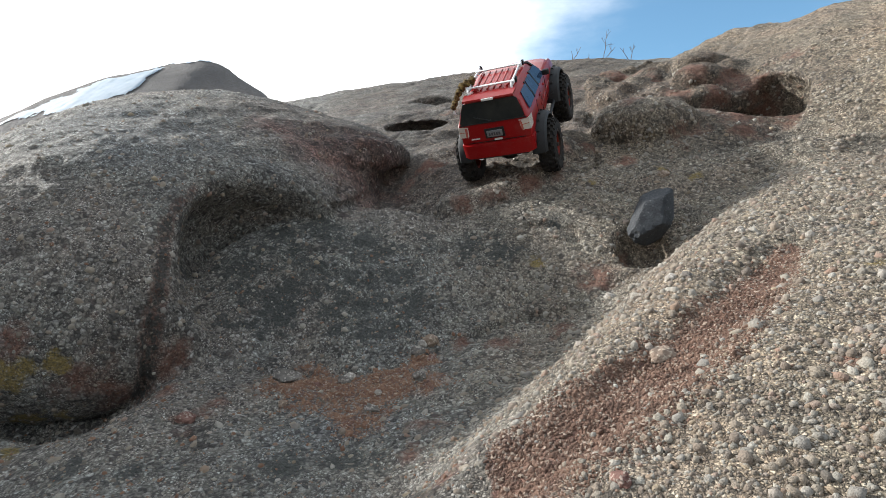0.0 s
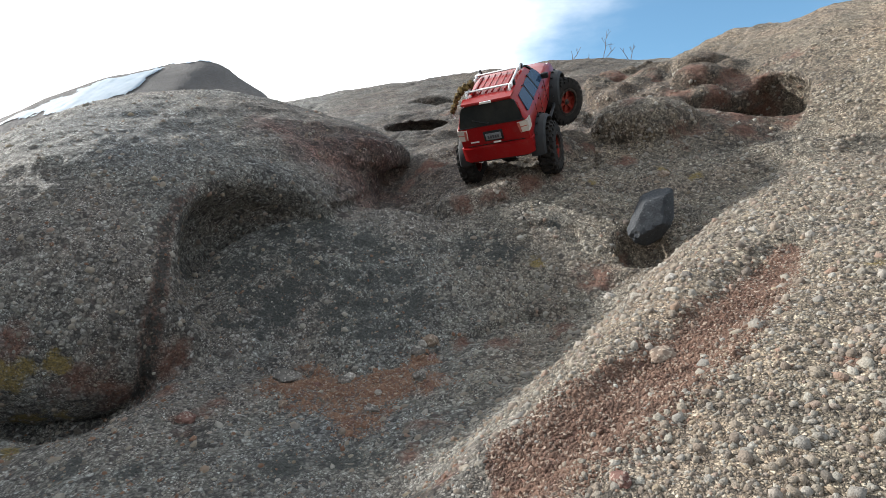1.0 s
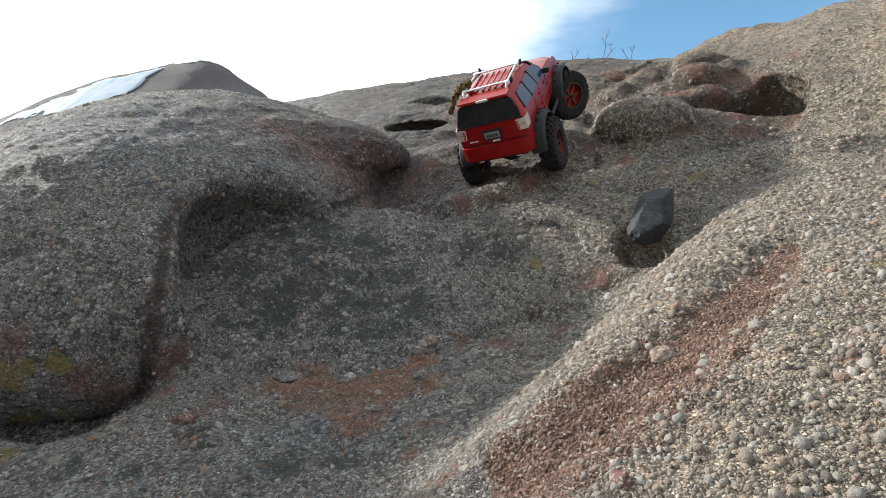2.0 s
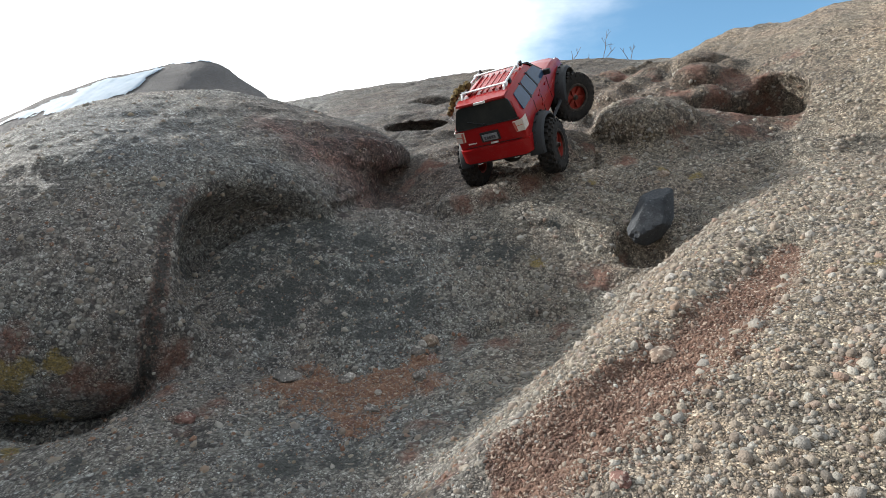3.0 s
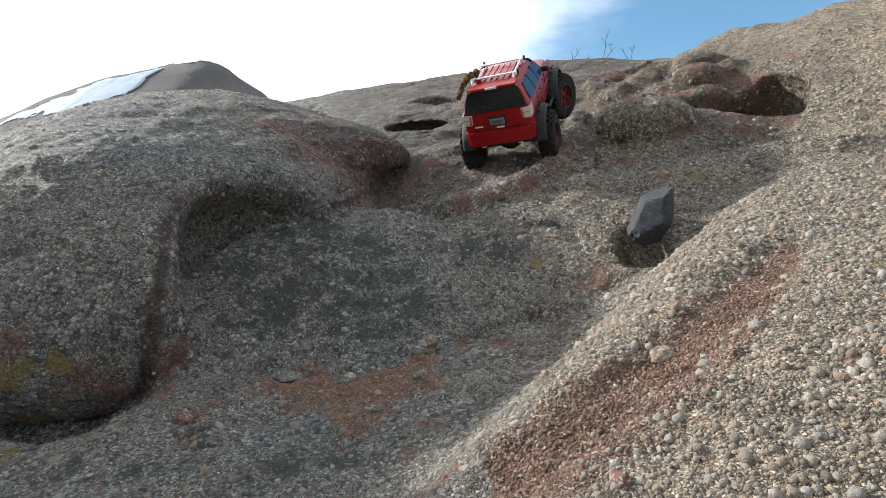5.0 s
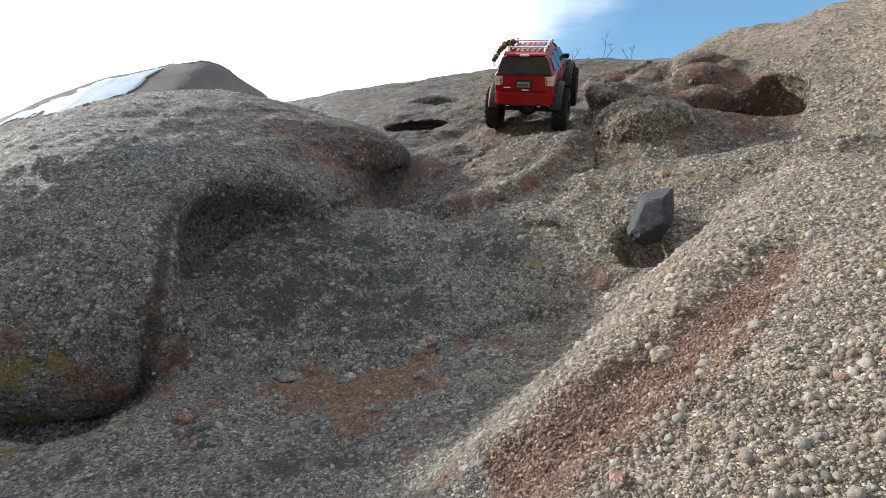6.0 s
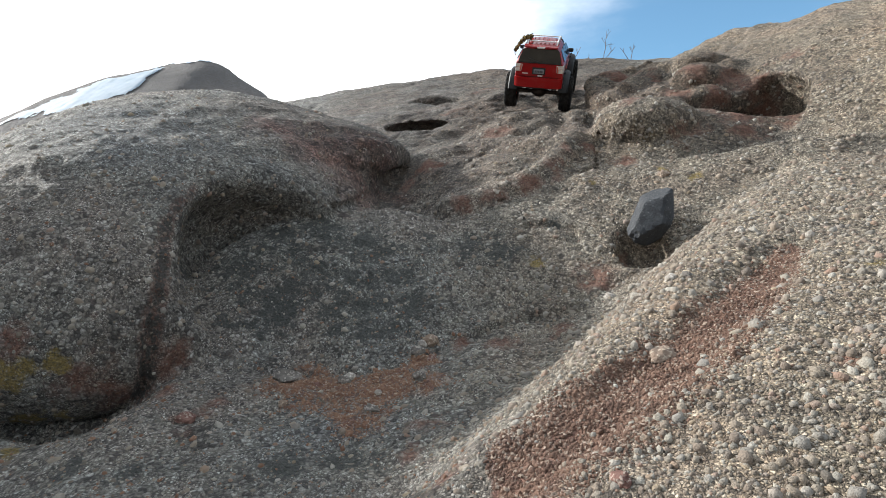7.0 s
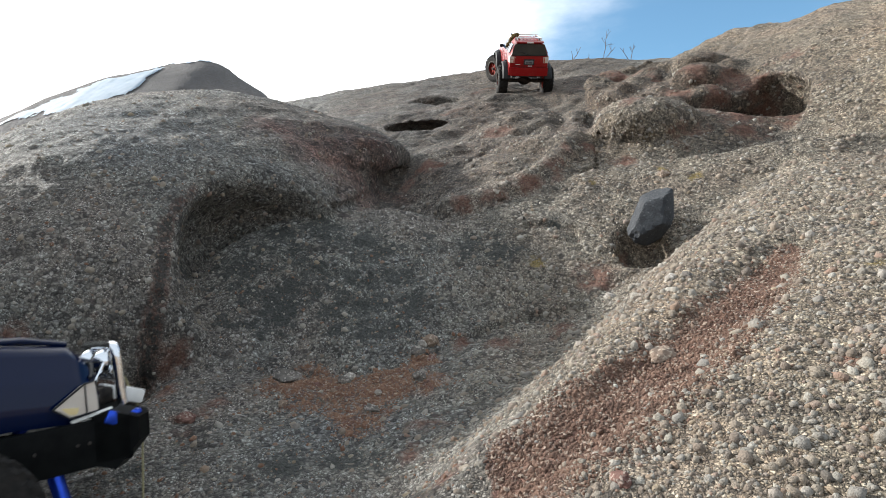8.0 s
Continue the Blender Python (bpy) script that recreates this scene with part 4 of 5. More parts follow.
def ring_at(y, half, z0, belt, zb, roof, zr, crown=0.003):
    """One cross-section of a bodyshell, from the sill up over the roof."""
    side_pts = [(half * 0.80, z0), (half * 0.96, z0 + 0.004), (half, z0 + 0.016), (half * 1.005, (z0 + zb) / 2), (belt, zb - 0.004), (belt - 0.002, zb), (roof + (belt - roof) * 0.30, zb + (zr - zb) * 0.66),
                (roof, zr - 0.012), (roof - 0.006, zr - 0.004), (roof - 0.018, zr), (roof * 0.4, zr + crown)]
    return [(x, y, z) for x, z in side_pts] + [(-x, y, z) for x, z in reversed(side_pts)]

# ---- the red truck ----
def make_red_truck():
    car = tagged(new("toy_truck"), "red toy off-road wagon with big black tyres climbing the rock", "toy car", "toy trucks")
    # bodyshell: tail, cabin, cowl, bonnet and nose
    cabin = [ring_at(-0.088, 0.083, 0.104, 0.086, 0.184, 0.080, 0.187, 0.0), ring_at(-0.086, 0.088, 0.098, 0.090, 0.186, 0.079, 0.196, 0.0), ring_at(-0.078, 0.091, 0.098, 0.092, 0.187, 0.072, 0.226, 0.001),
             ring_at(-0.070, 0.092, 0.110, 0.093, 0.187, 0.067, 0.243, 0.002), ring_at(-0.050, 0.093, 0.124, 0.0935, 0.187, 0.067, 0.246), ring_at(0.0, 0.093, 0.130, 0.0935, 0.187, 0.068, 0.248),
             ring_at(0.055, 0.093, 0.122, 0.0935, 0.186, 0.068, 0.248), ring_at(0.075, 0.093, 0.100, 0.0935, 0.185, 0.068, 0.247), ring_at(0.120, 0.093, 0.100, 0.0935, 0.184, 0.067, 0.243),
             ring_at(0.140, 0.093, 0.100, 0.0935, 0.183, 0.068, 0.236), ring_at(0.200, 0.093, 0.105, 0.0925, 0.180, 0.085, 0.186, 0.001), ring_at(0.235, 0.092, 0.126, 0.091, 0.172, 0.082, 0.180, 0.003),
             ring_at(0.288, 0.092, 0.130, 0.090, 0.168, 0.080, 0.177, 0.003), ring_at(0.345, 0.090, 0.122, 0.087, 0.160, 0.076, 0.168, 0.002), ring_at(0.366, 0.086, 0.105, 0.083, 0.150, 0.072, 0.158, 0.0),
             ring_at(0.372, 0.078, 0.110, 0.076, 0.140, 0.066, 0.148, 0.0)]
    body = part("body", loft(cabin), red_paint, car, "glossy red plastic bodyshell", smooth=28)
    # roof ribs
    for x in (-0.042, -0.025, -0.008, 0.008, 0.025, 0.042):
        part("roof_rib", box((0.0045, 0.118, 0.004), (x, 0.024, 0.2505), 0.0015), red_paint, body)
    # tail
    part("rear_window", panel([(-0.0835, -0.0885, 0.190), (0.0835, -0.0885, 0.190), (0.068, -0.0735, 0.2375), (-0.068, -0.0735, 0.2375)], 0.004, 0.008), tint_glass, car, "smoked rear window, dusty")
    part("window_seal", tube([(-0.085, -0.0890, 0.1885), (0.085, -0.0890, 0.1885)], 0.0016), flare_mat, car)
    wiper = part("rear_wiper", tube([(-0.004, -0.0905, 0.193), (-0.045, -0.0875, 0.206)], 0.0013), flare_mat, car)
    part("wiper_pivot", box((0.007, 0.005, 0.006), (-0.004, -0.0915, 0.192), 0.0015), flare_mat, wiper)
    part("spoiler", loft([[(-0.064, -0.082, 0.2435), (0.064, -0.082, 0.2435), (0.064, -0.080, 0.2475), (-0.064, -0.080, 0.2475)], [(-0.066, -0.050, 0.243), (0.066, -0.050, 0.243), (0.066, -0.050, 0.2495), (-0.066, -0.050, 0.2495)]]), red_paint, car)
    part("brake_light", box((0.030, 0.004, 0.0055), (0, -0.0825, 0.2445), 0.001), white_plastic, car, "pale third brake light")
    for side in (-1, 1):
        t = [(side * 0.0935, -0.064, 0.157), (side * 0.0935, -0.064, 0.185), (side * 0.090, -0.0865, 0.1845), (side * 0.0665, -0.0905, 0.182), (side * 0.070, -0.0905, 0.156), (side * 0.090, -0.0865, 0.155)]
        bm = bmesh.new()
        outer = [bm.verts.new((x + side * 0.0012, y - 0.0012, z)) for x, y, z in t]
        inner = [bm.verts.new((x * 0.93, y + 0.006, z)) for x, y, z in t]
        for quad in ((0, 1, 2, 5), (5, 2, 3, 4)):
            bm.faces.new([outer[i] for i in quad])
        for i in range(6):
            bm.faces.new((outer[i], outer[(i + 1) % 6], inner[(i + 1) % 6], inner[i]))
        lamp = part("tail_light", bm, lamp_clear, car, "pale pink clear tail light")
        part("lamp_segment", panel([(side * 0.0665, -0.0920, 0.1810), (side * 0.0720, -0.0914, 0.1810), (side * 0.0745, -0.0914, 0.1575), (side * 0.0695, -0.0920, 0.1570)], 0.002), lamp_red, lamp)
        part("lamp_divider", panel([(side * 0.068, -0.0920, 0.1700), (side * 0.0895, -0.0882, 0.1712), (side * 0.0895, -0.0882, 0.1700), (side * 0.068, -0.0920, 0.1688)], 0.0016), lamp_red, lamp)
    recess = part("plate_recess", box((0.050, 0.003, 0.026), (0, -0.0895, 0.159), 0.001), flare_mat, car)
    plate = part("number_plate", box((0.040, 0.003, 0.017), (0, -0.0915, 0.158), 0.0012), white_plate, recess, "small grey number plate with dark bars")
    del plate
    for k in range(5):
        part("plate_bar", box((0.0045, 0.001, 0.0075), (-0.0125 + 0.00625 * k, -0.0934, 0.1575), 0.0), grey_ink, recess)
    part("tailgate_handle", box((0.020, 0.005, 0.004), (0.006, -0.0905, 0.1415), 0.0012), silver, car, "bright tailgate handle")
    part("tailgate_seam", box((0.150, 0.0015, 0.0014), (0, -0.0893, 0.1375), 0.0), flare_mat, car)
    part("badge", box((0.022, 0.0015, 0.003), (-0.052, -0.0898, 0.148), 0.0), silver, car)
    bumper = part("rear_bumper", loft([[(-0.094, -0.060, 0.098), (-0.094, -0.060, 0.132), (-0.089, -0.060, 0.134), (-0.089, -0.060, 0.096)], [(-0.093, -0.085, 0.098), (-0.093, -0.085, 0.134), (-0.086, -0.080, 0.135), (-0.086, -0.080, 0.096)],
                                       [(-0.078, -0.097, 0.097), (-0.078, -0.097, 0.134), (-0.076, -0.086, 0.135), (-0.076, -0.086, 0.095)], [(0.078, -0.097, 0.097), (0.078, -0.097, 0.134), (0.076, -0.086, 0.135), (0.076, -0.086, 0.095)],
                                       [(0.093, -0.085, 0.098), (0.093, -0.085, 0.134), (0.086, -0.080, 0.135), (0.086, -0.080, 0.096)], [(0.094, -0.060, 0.098), (0.094, -0.060, 0.132), (0.089, -0.060, 0.134), (0.089, -0.060, 0.096)]]), red_paint, car, "red rear bumper", smooth=40)
    part("bumper_lip", box((0.150, 0.012, 0.006), (0, -0.086, 0.094), 0.002), flare_mat, bumper)
    for x in (-0.05, 0.05):
        part("body_clip", tube(rounded([(x - 0.006, -0.094, 0.0925), (x, -0.097, 0.0925), (x + 0.006, -0.094, 0.0925)], 0.002), 0.001), silver, bumper)
    # sides
    def on_side(side, y, z):
        belt, roof = 0.0925, 0.0675
        t = (z - 0.187) / (0.236 - 0.187)
        x = belt + (roof - belt) * (0.78 * t if t < 0.8 else 0.62 + 1.0 * (t - 0.8) * 1.9)
        return (side * (x + 0.0012), y, z)
    for side in (-1, 1):
        for name, cs in (("quarter_window", [(-0.058, 0.193), (0.010, 0.192), (0.012, 0.231), (-0.044, 0.231)]), ("rear_door_window", [(0.020, 0.192), (0.078, 0.191), (0.074, 0.231), (0.021, 0.231)]),
                         ("front_door_window", [(0.086, 0.191), (0.168, 0.190), (0.136, 0.228), (0.083, 0.231)])):
            part(name, panel([on_side(side, y, z) for y, z in cs], 0.003, 0.007), side_glass, car, "glossy side window coloured with the blue of reflected sky")
        for y in (0.0155, 0.0815):
            part("window_pillar", panel([on_side(side * 1.006, y - 0.0028, 0.190), on_side(side * 1.006, y + 0.0028, 0.190), on_side(side * 1.006, y + 0.0022, 0.233), on_side(side * 1.006, y - 0.0022, 0.233)], 0.003), flare_mat, car)
        part("rub_strip", box((0.003, 0.150, 0.008), (side * 0.0938, 0.145, 0.143), 0.001), red_paint, car)
        for y in (0.070, 0.138):
            part("door_handle", box((0.004, 0.016, 0.005), (side * 0.0945, y, 0.172), 0.0015), red_paint, car)
        for y in (0.018, 0.083, 0.165):
            part("door_seam", box((0.0012, 0.0012, 0.062), (side * 0.0937, y, 0.150), 0.0), flare_mat, car)
        part("wing_mirror", box((0.020, 0.012, 0.015), (side * 0.101, 0.160, 0.194), 0.004), flare_mat, car)
        part("sill", tube(rounded([(side * 0.082, 0.072, 0.100), (side * 0.100, 0.080, 0.088), (side * 0.100, 0.208, 0.088), (side * 0.082, 0.216, 0.100)], 0.01), 0.0045), flare_mat, car)
        for y in (0.0, 0.288):
            part("fender_flare", flare_mesh(side, y, 0.072 if y else 0.070), flare_mat, car, "black bolted-on fender flare")
        part("headlight", box((0.030, 0.010, 0.018), (side * 0.062, 0.368, 0.146), 0.003), lamp_clear, car)
    part("windscreen", panel([(-0.080, 0.199, 0.188), (0.080, 0.199, 0.188), (0.064, 0.143, 0.2365), (-0.064, 0.143, 0.2365)], 0.004, 0.006), tint_glass, car)
    part("grille", box((0.080, 0.006, 0.022), (0, 0.372, 0.140), 0.002), flare_mat, car)
    part("front_bumper", box((0.190, 0.022, 0.026), (0, 0.378, 0.110), 0.006), flare_mat, car)
    part("aerial_stub", tube([(-0.058, 0.128, 0.243), (-0.060, 0.124, 0.256)], 0.003), flare_mat, car)
    # roof rack: two rails on feet and two cross bars
    rack = part("roof_rack", tube(rounded([(0.056, -0.046, 0.246), (0.056, -0.040, 0.257), (0.056, 0.100, 0.257), (0.056, 0.108, 0.245)], 0.006), 0.0026), silver, car, "silver roof rack with two cross bars")
    part("rail", tube(rounded([(-0.056, -0.046, 0.246), (-0.056, -0.040, 0.257), (-0.056, 0.100, 0.257), (-0.056, 0.108, 0.245)], 0.006), 0.0026), silver, rack)
    for y in (-0.030, 0.078):
        part("cross_bar", box((0.116, 0.0085, 0.0035), (0, y, 0.2585), 0.0012), silver, rack)
        for side in (-1, 1):
            part("rack_clamp", box((0.009, 0.016, 0.010), (side * 0.057, y, 0.2555), 0.002), silver, rack)
            part("rack_foot", box((0.007, 0.012, 0.012), (side * 0.058, y + 0.03, 0.250), 0.002), flare_mat, rack)
    # knotted bundle lashed to the rack, hanging over the side
    bundle = None
    way = [(-0.052, 0.000, 0.2660), (-0.063, -0.012, 0.2665), (-0.074, -0.022, 0.2620), (-0.084, -0.030, 0.2530), (-0.091, -0.036, 0.2420), (-0.098, -0.040, 0.2310), (-0.103, -0.044, 0.2220)]
    for k, c in enumerate(way):
        bm = bmesh.new()
        bmesh.ops.create_icosphere(bm, subdivisions=2, radius=0.0120 - 0.0006 * k)
        for v in bm.verts:
            v.co *= 1 + 0.55 * noise.noise(v.co * 320 + Vector((k * 3.1, 0, 0)))
            v.co.x *= 0.8
        bmesh.ops.translate(bm, verts=bm.verts, vec=c)
        if bundle is None:
            bundle = part("rope_bundle", bm, rope_mat, car, "brown and gold knotted rope bundle on the roof")
        else:
            part("knot", bm, rope_mat, bundle)
    part("rope_end", tube([way[-1], (-0.104, -0.047, 0.212), (-0.100, -0.050, 0.204)], 0.002), white_plastic, bundle)
    running_gear(car, 0.288, 0.057)
    wheels = [add_wheel(car, side, y, 0.057, rim_red, metal_dark) for y in (0.0, 0.288) for side in (-1, 1)]
    return car, wheels


red_car, red_wheels = make_red_truck()

# ---- the blue truck ----
def make_blue_truck():
    car = tagged(new("toy_truck"), "dark blue toy off-road truck with chrome bull bar and black bumper", "toy car", "toy trucks")
    shell = [ring_at(-0.100, 0.086, 0.110, 0.088, 0.180, 0.078, 0.186, 0.0), ring_at(-0.094, 0.091, 0.105, 0.093, 0.182, 0.078, 0.205, 0.0), ring_at(-0.080, 0.094, 0.112, 0.095, 0.184, 0.074, 0.250, 0.002),
             ring_at(0.0, 0.095, 0.132, 0.0955, 0.184, 0.073, 0.256), ring_at(0.080, 0.095, 0.105, 0.0955, 0.184, 0.073, 0.256), ring_at(0.125, 0.095, 0.105, 0.0955, 0.184, 0.072, 0.250),
             ring_at(0.145, 0.095, 0.105, 0.0955, 0.184, 0.072, 0.242), ring_at(0.200, 0.095, 0.108, 0.0955, 0.190, 0.085, 0.210, 0.002), ring_at(0.222, 0.096, 0.128, 0.0955, 0.186, 0.082, 0.219, 0.006),
             ring_at(0.280, 0.096, 0.132, 0.0950, 0.182, 0.078, 0.217, 0.007), ring_at(0.335, 0.095, 0.128, 0.0935, 0.176, 0.075, 0.211, 0.006), ring_at(0.352, 0.092, 0.128, 0.0905, 0.170, 0.071, 0.196, 0.004),
             ring_at(0.360, 0.086, 0.130, 0.0850, 0.160, 0.064, 0.184, 0.001)]
    body = part("body", loft(shell), blue_paint, car, "glossy metallic dark blue bodyshell", smooth=50)
    for x in (-0.066, -0.056, -0.046, -0.036, 0.036, 0.046, 0.056, 0.066):
        part("bonnet_rib", tube([(x, 0.195, 0.2195 - 0.06 * max(0, abs(x) - 0.055)), (x, 0.24, 0.2215 - 0.10 * max(0, abs(x) - 0.055)), (x * 0.98, 0.30, 0.2195 - 0.10 * max(0, abs(x) - 0.055)), (x * 0.95, 0.338, 0.2105)], 0.0028, 8), blue_paint, body)
    part("bonnet_edge", tube(rounded([(-0.088, 0.352, 0.174), (-0.064, 0.3605, 0.187), (0.064, 0.3605, 0.187), (0.088, 0.352, 0.174)], 0.01), 0.0018), flare_mat, car)
    for side in (-1, 1):
        # wrap-round headlight
        a = [(side * 0.0975, 0.316, 0.150), (side * 0.0975, 0.343, 0.1700), (side * 0.0955, 0.3535, 0.1715), (side * 0.0955, 0.3560, 0.1420), (side * 0.0975, 0.330, 0.1390)]
        lamp = part("headlight", panel(a, 0.006, 0.003), lamp_clear, car, "clear wrap-round headlight with amber corner")
        part("amber_corner", panel([(side * 0.0995, 0.322, 0.1500), (side * 0.0995, 0.338, 0.1480), (side * 0.0995, 0.336, 0.1415), (side * 0.0995, 0.329, 0.1425)], 0.003, 0.002), lamp_amber, lamp)
        part("lamp_rim", tube([(x + side * 0.003, y, z) for x, y, z in a + [a[0]]], 0.0010), flare_mat, lamp)
        part("lamp_divider", tube([(side * 0.1005, 0.3435, 0.1690), (side * 0.1005, 0.3445, 0.1415)], 0.0007), flare_mat, lamp)
        part("wing_tip", panel([(side * 0.098, 0.330, 0.1345), (side * 0.098, 0.352, 0.139), (side * 0.086, 0.372, 0.1405), (side * 0.086, 0.374, 0.1345)], 0.004, 0.002), white_plastic, car, "white bumper end cap")
        hook = part("tow_shackle", tube(rounded([(side * 0.083, 0.372, 0.130), (side * 0.090, 0.396, 0.131), (side * 0.076, 0.400, 0.131), (side * 0.075, 0.374, 0.130)], 0.004), 0.0032), blue_metal, car, "bright blue tow shackle")
        part("shackle_pin", tube([(side * 0.071, 0.376, 0.130), (side * 0.088, 0.376, 0.130)], 0.0026), blue_metal, hook)
        for y in (0.0,):
            part("fender_flare", flare_mesh(side * 0.94, y, 0.070, 0.079, 12, 168, False), flare_mat, car)
        for name, cs in (("quarter_window", [(-0.070, 0.194), (0.008, 0.194), (0.010, 0.238), (-0.058, 0.238)]), ("rear_door_window", [(0.018, 0.194), (0.080, 0.194), (0.076, 0.238), (0.019, 0.238)]), ("front_door_window", [(0.088, 0.194), (0.176, 0.196), (0.140, 0.236), (0.085, 0.238)])):
            part(name, panel([(side * (0.0965 - 0.38 * (z - 0.184)), y, z) for y, z in cs], 0.003, 0.006), side_glass, car)
        part("damper_body", tube([(side * 0.080, 0.330, 0.040), (side * 0.072, 0.318, 0.100)], 0.0075, 12), blue_metal, car, "bright blue damper body")
    part("windscreen", panel([(-0.082, 0.200, 0.199), (0.082, 0.200, 0.199), (0.068, 0.149, 0.2425), (-0.068, 0.149, 0.2425)], 0.004, 0.006), tint_glass, car)
    grille = part("grille", box((0.110, 0.004, 0.030), (0, 0.3605, 0.156), 0.002), flare_mat, car)
    for k in range(7):
        part("grille_slat", box((0.006, 0.004, 0.024), (-0.042 + 0.014 * k, 0.3630, 0.156), 0.001), chrome, grille)
    bumper = part("front_bumper", loft([[(x, 0.350, 0.088), (x, 0.350, 0.136), (x, 0.384 + e, 0.140), (x, 0.413 + e, 0.128), (x, 0.413 + e, 0.104), (x, 0.389 + e, 0.080)] for x, e in ((-0.102, -0.022), (-0.080, -0.004), (-0.045, 0.006), (0.045, 0.006), (0.080, -0.004), (0.102, -0.022))]), bumper_black, car, "black stepped steel bumper", smooth=20)
    for side in (-1, 1):
        part("bumper_wing", box((0.010, 0.120, 0.046), (side * 0.097, 0.325, 0.110), 0.003), bumper_black, bumper)
        part("side_marker", box((0.008, 0.018, 0.014), (side * 0.0985, 0.368, 0.131), 0.003, (-25, 0, side * 12)), blue_metal, bumper, "bright blue corner marker")
        part("bumper_pad", box((0.022, 0.022, 0.016), (side * 0.040, 0.405, 0.145), 0.003, (-20, 0, 0)), white_plastic, bumper, "white winch pad")
        for y in (0.300, 0.335, 0.345):
            part("bolt", tube([(side * 0.1015, y, 0.112), (side * 0.1035, y, 0.112)], 0.0015, 8), metal_dark, bumper)
    # chrome bull bar with two round lamps
    bar = part("bull_bar", tube(rounded([(-0.052, 0.392, 0.138), (-0.056, 0.386, 0.204), (0.056, 0.386, 0.204), (0.052, 0.392, 0.138)], 0.014, 6), 0.0052, 14), chrome, car, "polished chrome bull bar")
    part("cross_tube", tube([(-0.054, 0.388, 0.168), (0.054, 0.388, 0.168)], 0.004, 12), chrome, bar)
    for side in (-1, 1):
        part("stay", tube([(side * 0.036, 0.387, 0.200), (side * 0.036, 0.358, 0.142)], 0.003), chrome, bar)
        bm = bmesh.new()
        add_lathe(bm, [(-0.010, 0.0001), (-0.0095, 0.006), (-0.006, 0.0105), (0.0, 0.0135), (0.006, 0.0145), (0.008, 0.0140), (0.007, 0.0125), (0.006, 0.0001)], 24)
        lamp = part("spot_lamp", bm, chrome, bar, "round chrome spot lamp", pose(side * 0.026, 0.380, 0.186, 0, 0, 90))
        del lamp
    winch = part("winch", box((0.060, 0.026, 0.022), (0, 0.378, 0.146), 0.005), metal_dark, car)
    cord = part("winch_cord", tube([(0.030, 0.393, 0.207), (0.031, 0.400, 0.170), (0.032, 0.418, 0.120), (0.033, 0.416, 0.060), (0.034, 0.414, 0.02)], 0.0012, 6), cord_mat, winch, "thin tan winch cord hanging down")
    del cord
    running_gear(car, 0.235, 0.062)
    wheels = [add_wheel(car, side, y, 0.062, metal_dark, silver) for y in (0.0, 0.235) for side in (-1, 1)]
    return car, wheels


blue_car, blue_wheels = make_blue_truck()

# ---- loose stones ----
from mathutils.bvhtree import BVHTree

rock_tree = BVHTree.FromPolygons([Vector(p) for p in pts.tolist()], quads.tolist())


def on_rock(x, y, top=2.5):
    hit = rock_tree.ray_cast(Vector((x, y, top)), Vector((0, 0, -1)))
    return (hit[0], hit[1] if hit[1].z > 0 else -hit[1]) if hit[0] else (Vector((x, y, 0)), Vector((0, 0, 1)))


def stone(name, x, y, radii, material, label, category="stone", seed=1, sink=0.4, turn=0.0, rough=0.32, top=2.5, facets=0.0, lean=0.0):
    """One lumpy stone lying on the rock."""
    bm = bmesh.new()
    bmesh.ops.create_icosphere(bm, subdivisions=4, radius=1)
    for v in bm.verts:
        n = v.co.copy()
        k = 1 + rough * noise.fractal(n * 1.3 + Vector((seed * 5.3, 0, 0)), 1.0, 2.0, 4) + 0.10 * noise.noise(n * 5 + Vector((0, seed, 0))) + 0.05 * noise.noise(n * 14 + Vector((0, seed, 3)))
        if facets:
            for f in ((0.3, -0.9, 0.2), (-0.8, -0.3, 0.5), (0.2, 0.1, 0.97), (0.9, -0.2, 0.2), (-0.2, 0.9, 0.3), (-0.5, -0.7, -0.4), (0.6, -0.6, 0.6), (-0.9, 0.2, -0.3), (0.5, -0.4, -0.75)):
                q = n.dot(Vector(f).normalized())
                k = min(k, facets / max(q, 0.01)) if q > facets else k
        v.co = Vector((n.x * radii[0], n.y * radii[1], n.z * radii[2])) * k
    place_, up = on_rock(x, y, top)
    lay = up.to_track_quat("Z", "Y").to_matrix().to_4x4()
    ob = part(name, bm, material, None, "", Matrix.Translation(place_ + up * radii[2] * (1 - 2 * sink)) @ pose(0, 0, 0, 0, lean, 0) @ lay @ pose(0, 0, 0, 0, 0, turn), smooth=24 if facets else 60)
    return tagged(ob, label, category)


grey_stone = stone_material("grey_stone", (0.085, 0.076, 0.068), (0.20, 0.18, 0.16), (0.38, 0.34, 0.30), 0.25)
red_stone = stone_material("red_stone", (0.11, 0.050, 0.040), (0.21, 0.115, 0.09), (0.40, 0.32, 0.27), 0.22)
pale_stone = stone_material("pale_stone", (0.27, 0.24, 0.21), (0.42, 0.385, 0.34), (0.6, 0.56, 0.5), 0.2)
tan_stone = stone_material("tan_stone", (0.19, 0.135, 0.10), (0.30, 0.225, 0.17), (0.46, 0.39, 0.31), 0.2)
black_stone = stone_material("black_stone", (0.022, 0.025, 0.030), (0.050, 0.055, 0.062), (0.12, 0.125, 0.13), 0.05)
LOOSE = "loose stones on the rock"
stone("stone", -0.023, 1.121, (0.0144, 0.0122, 0.0100), tan_stone, "rounded tan stone resting on the basin gravel", seed=1, sink=0.3, turn=-30)["group"] = LOOSE
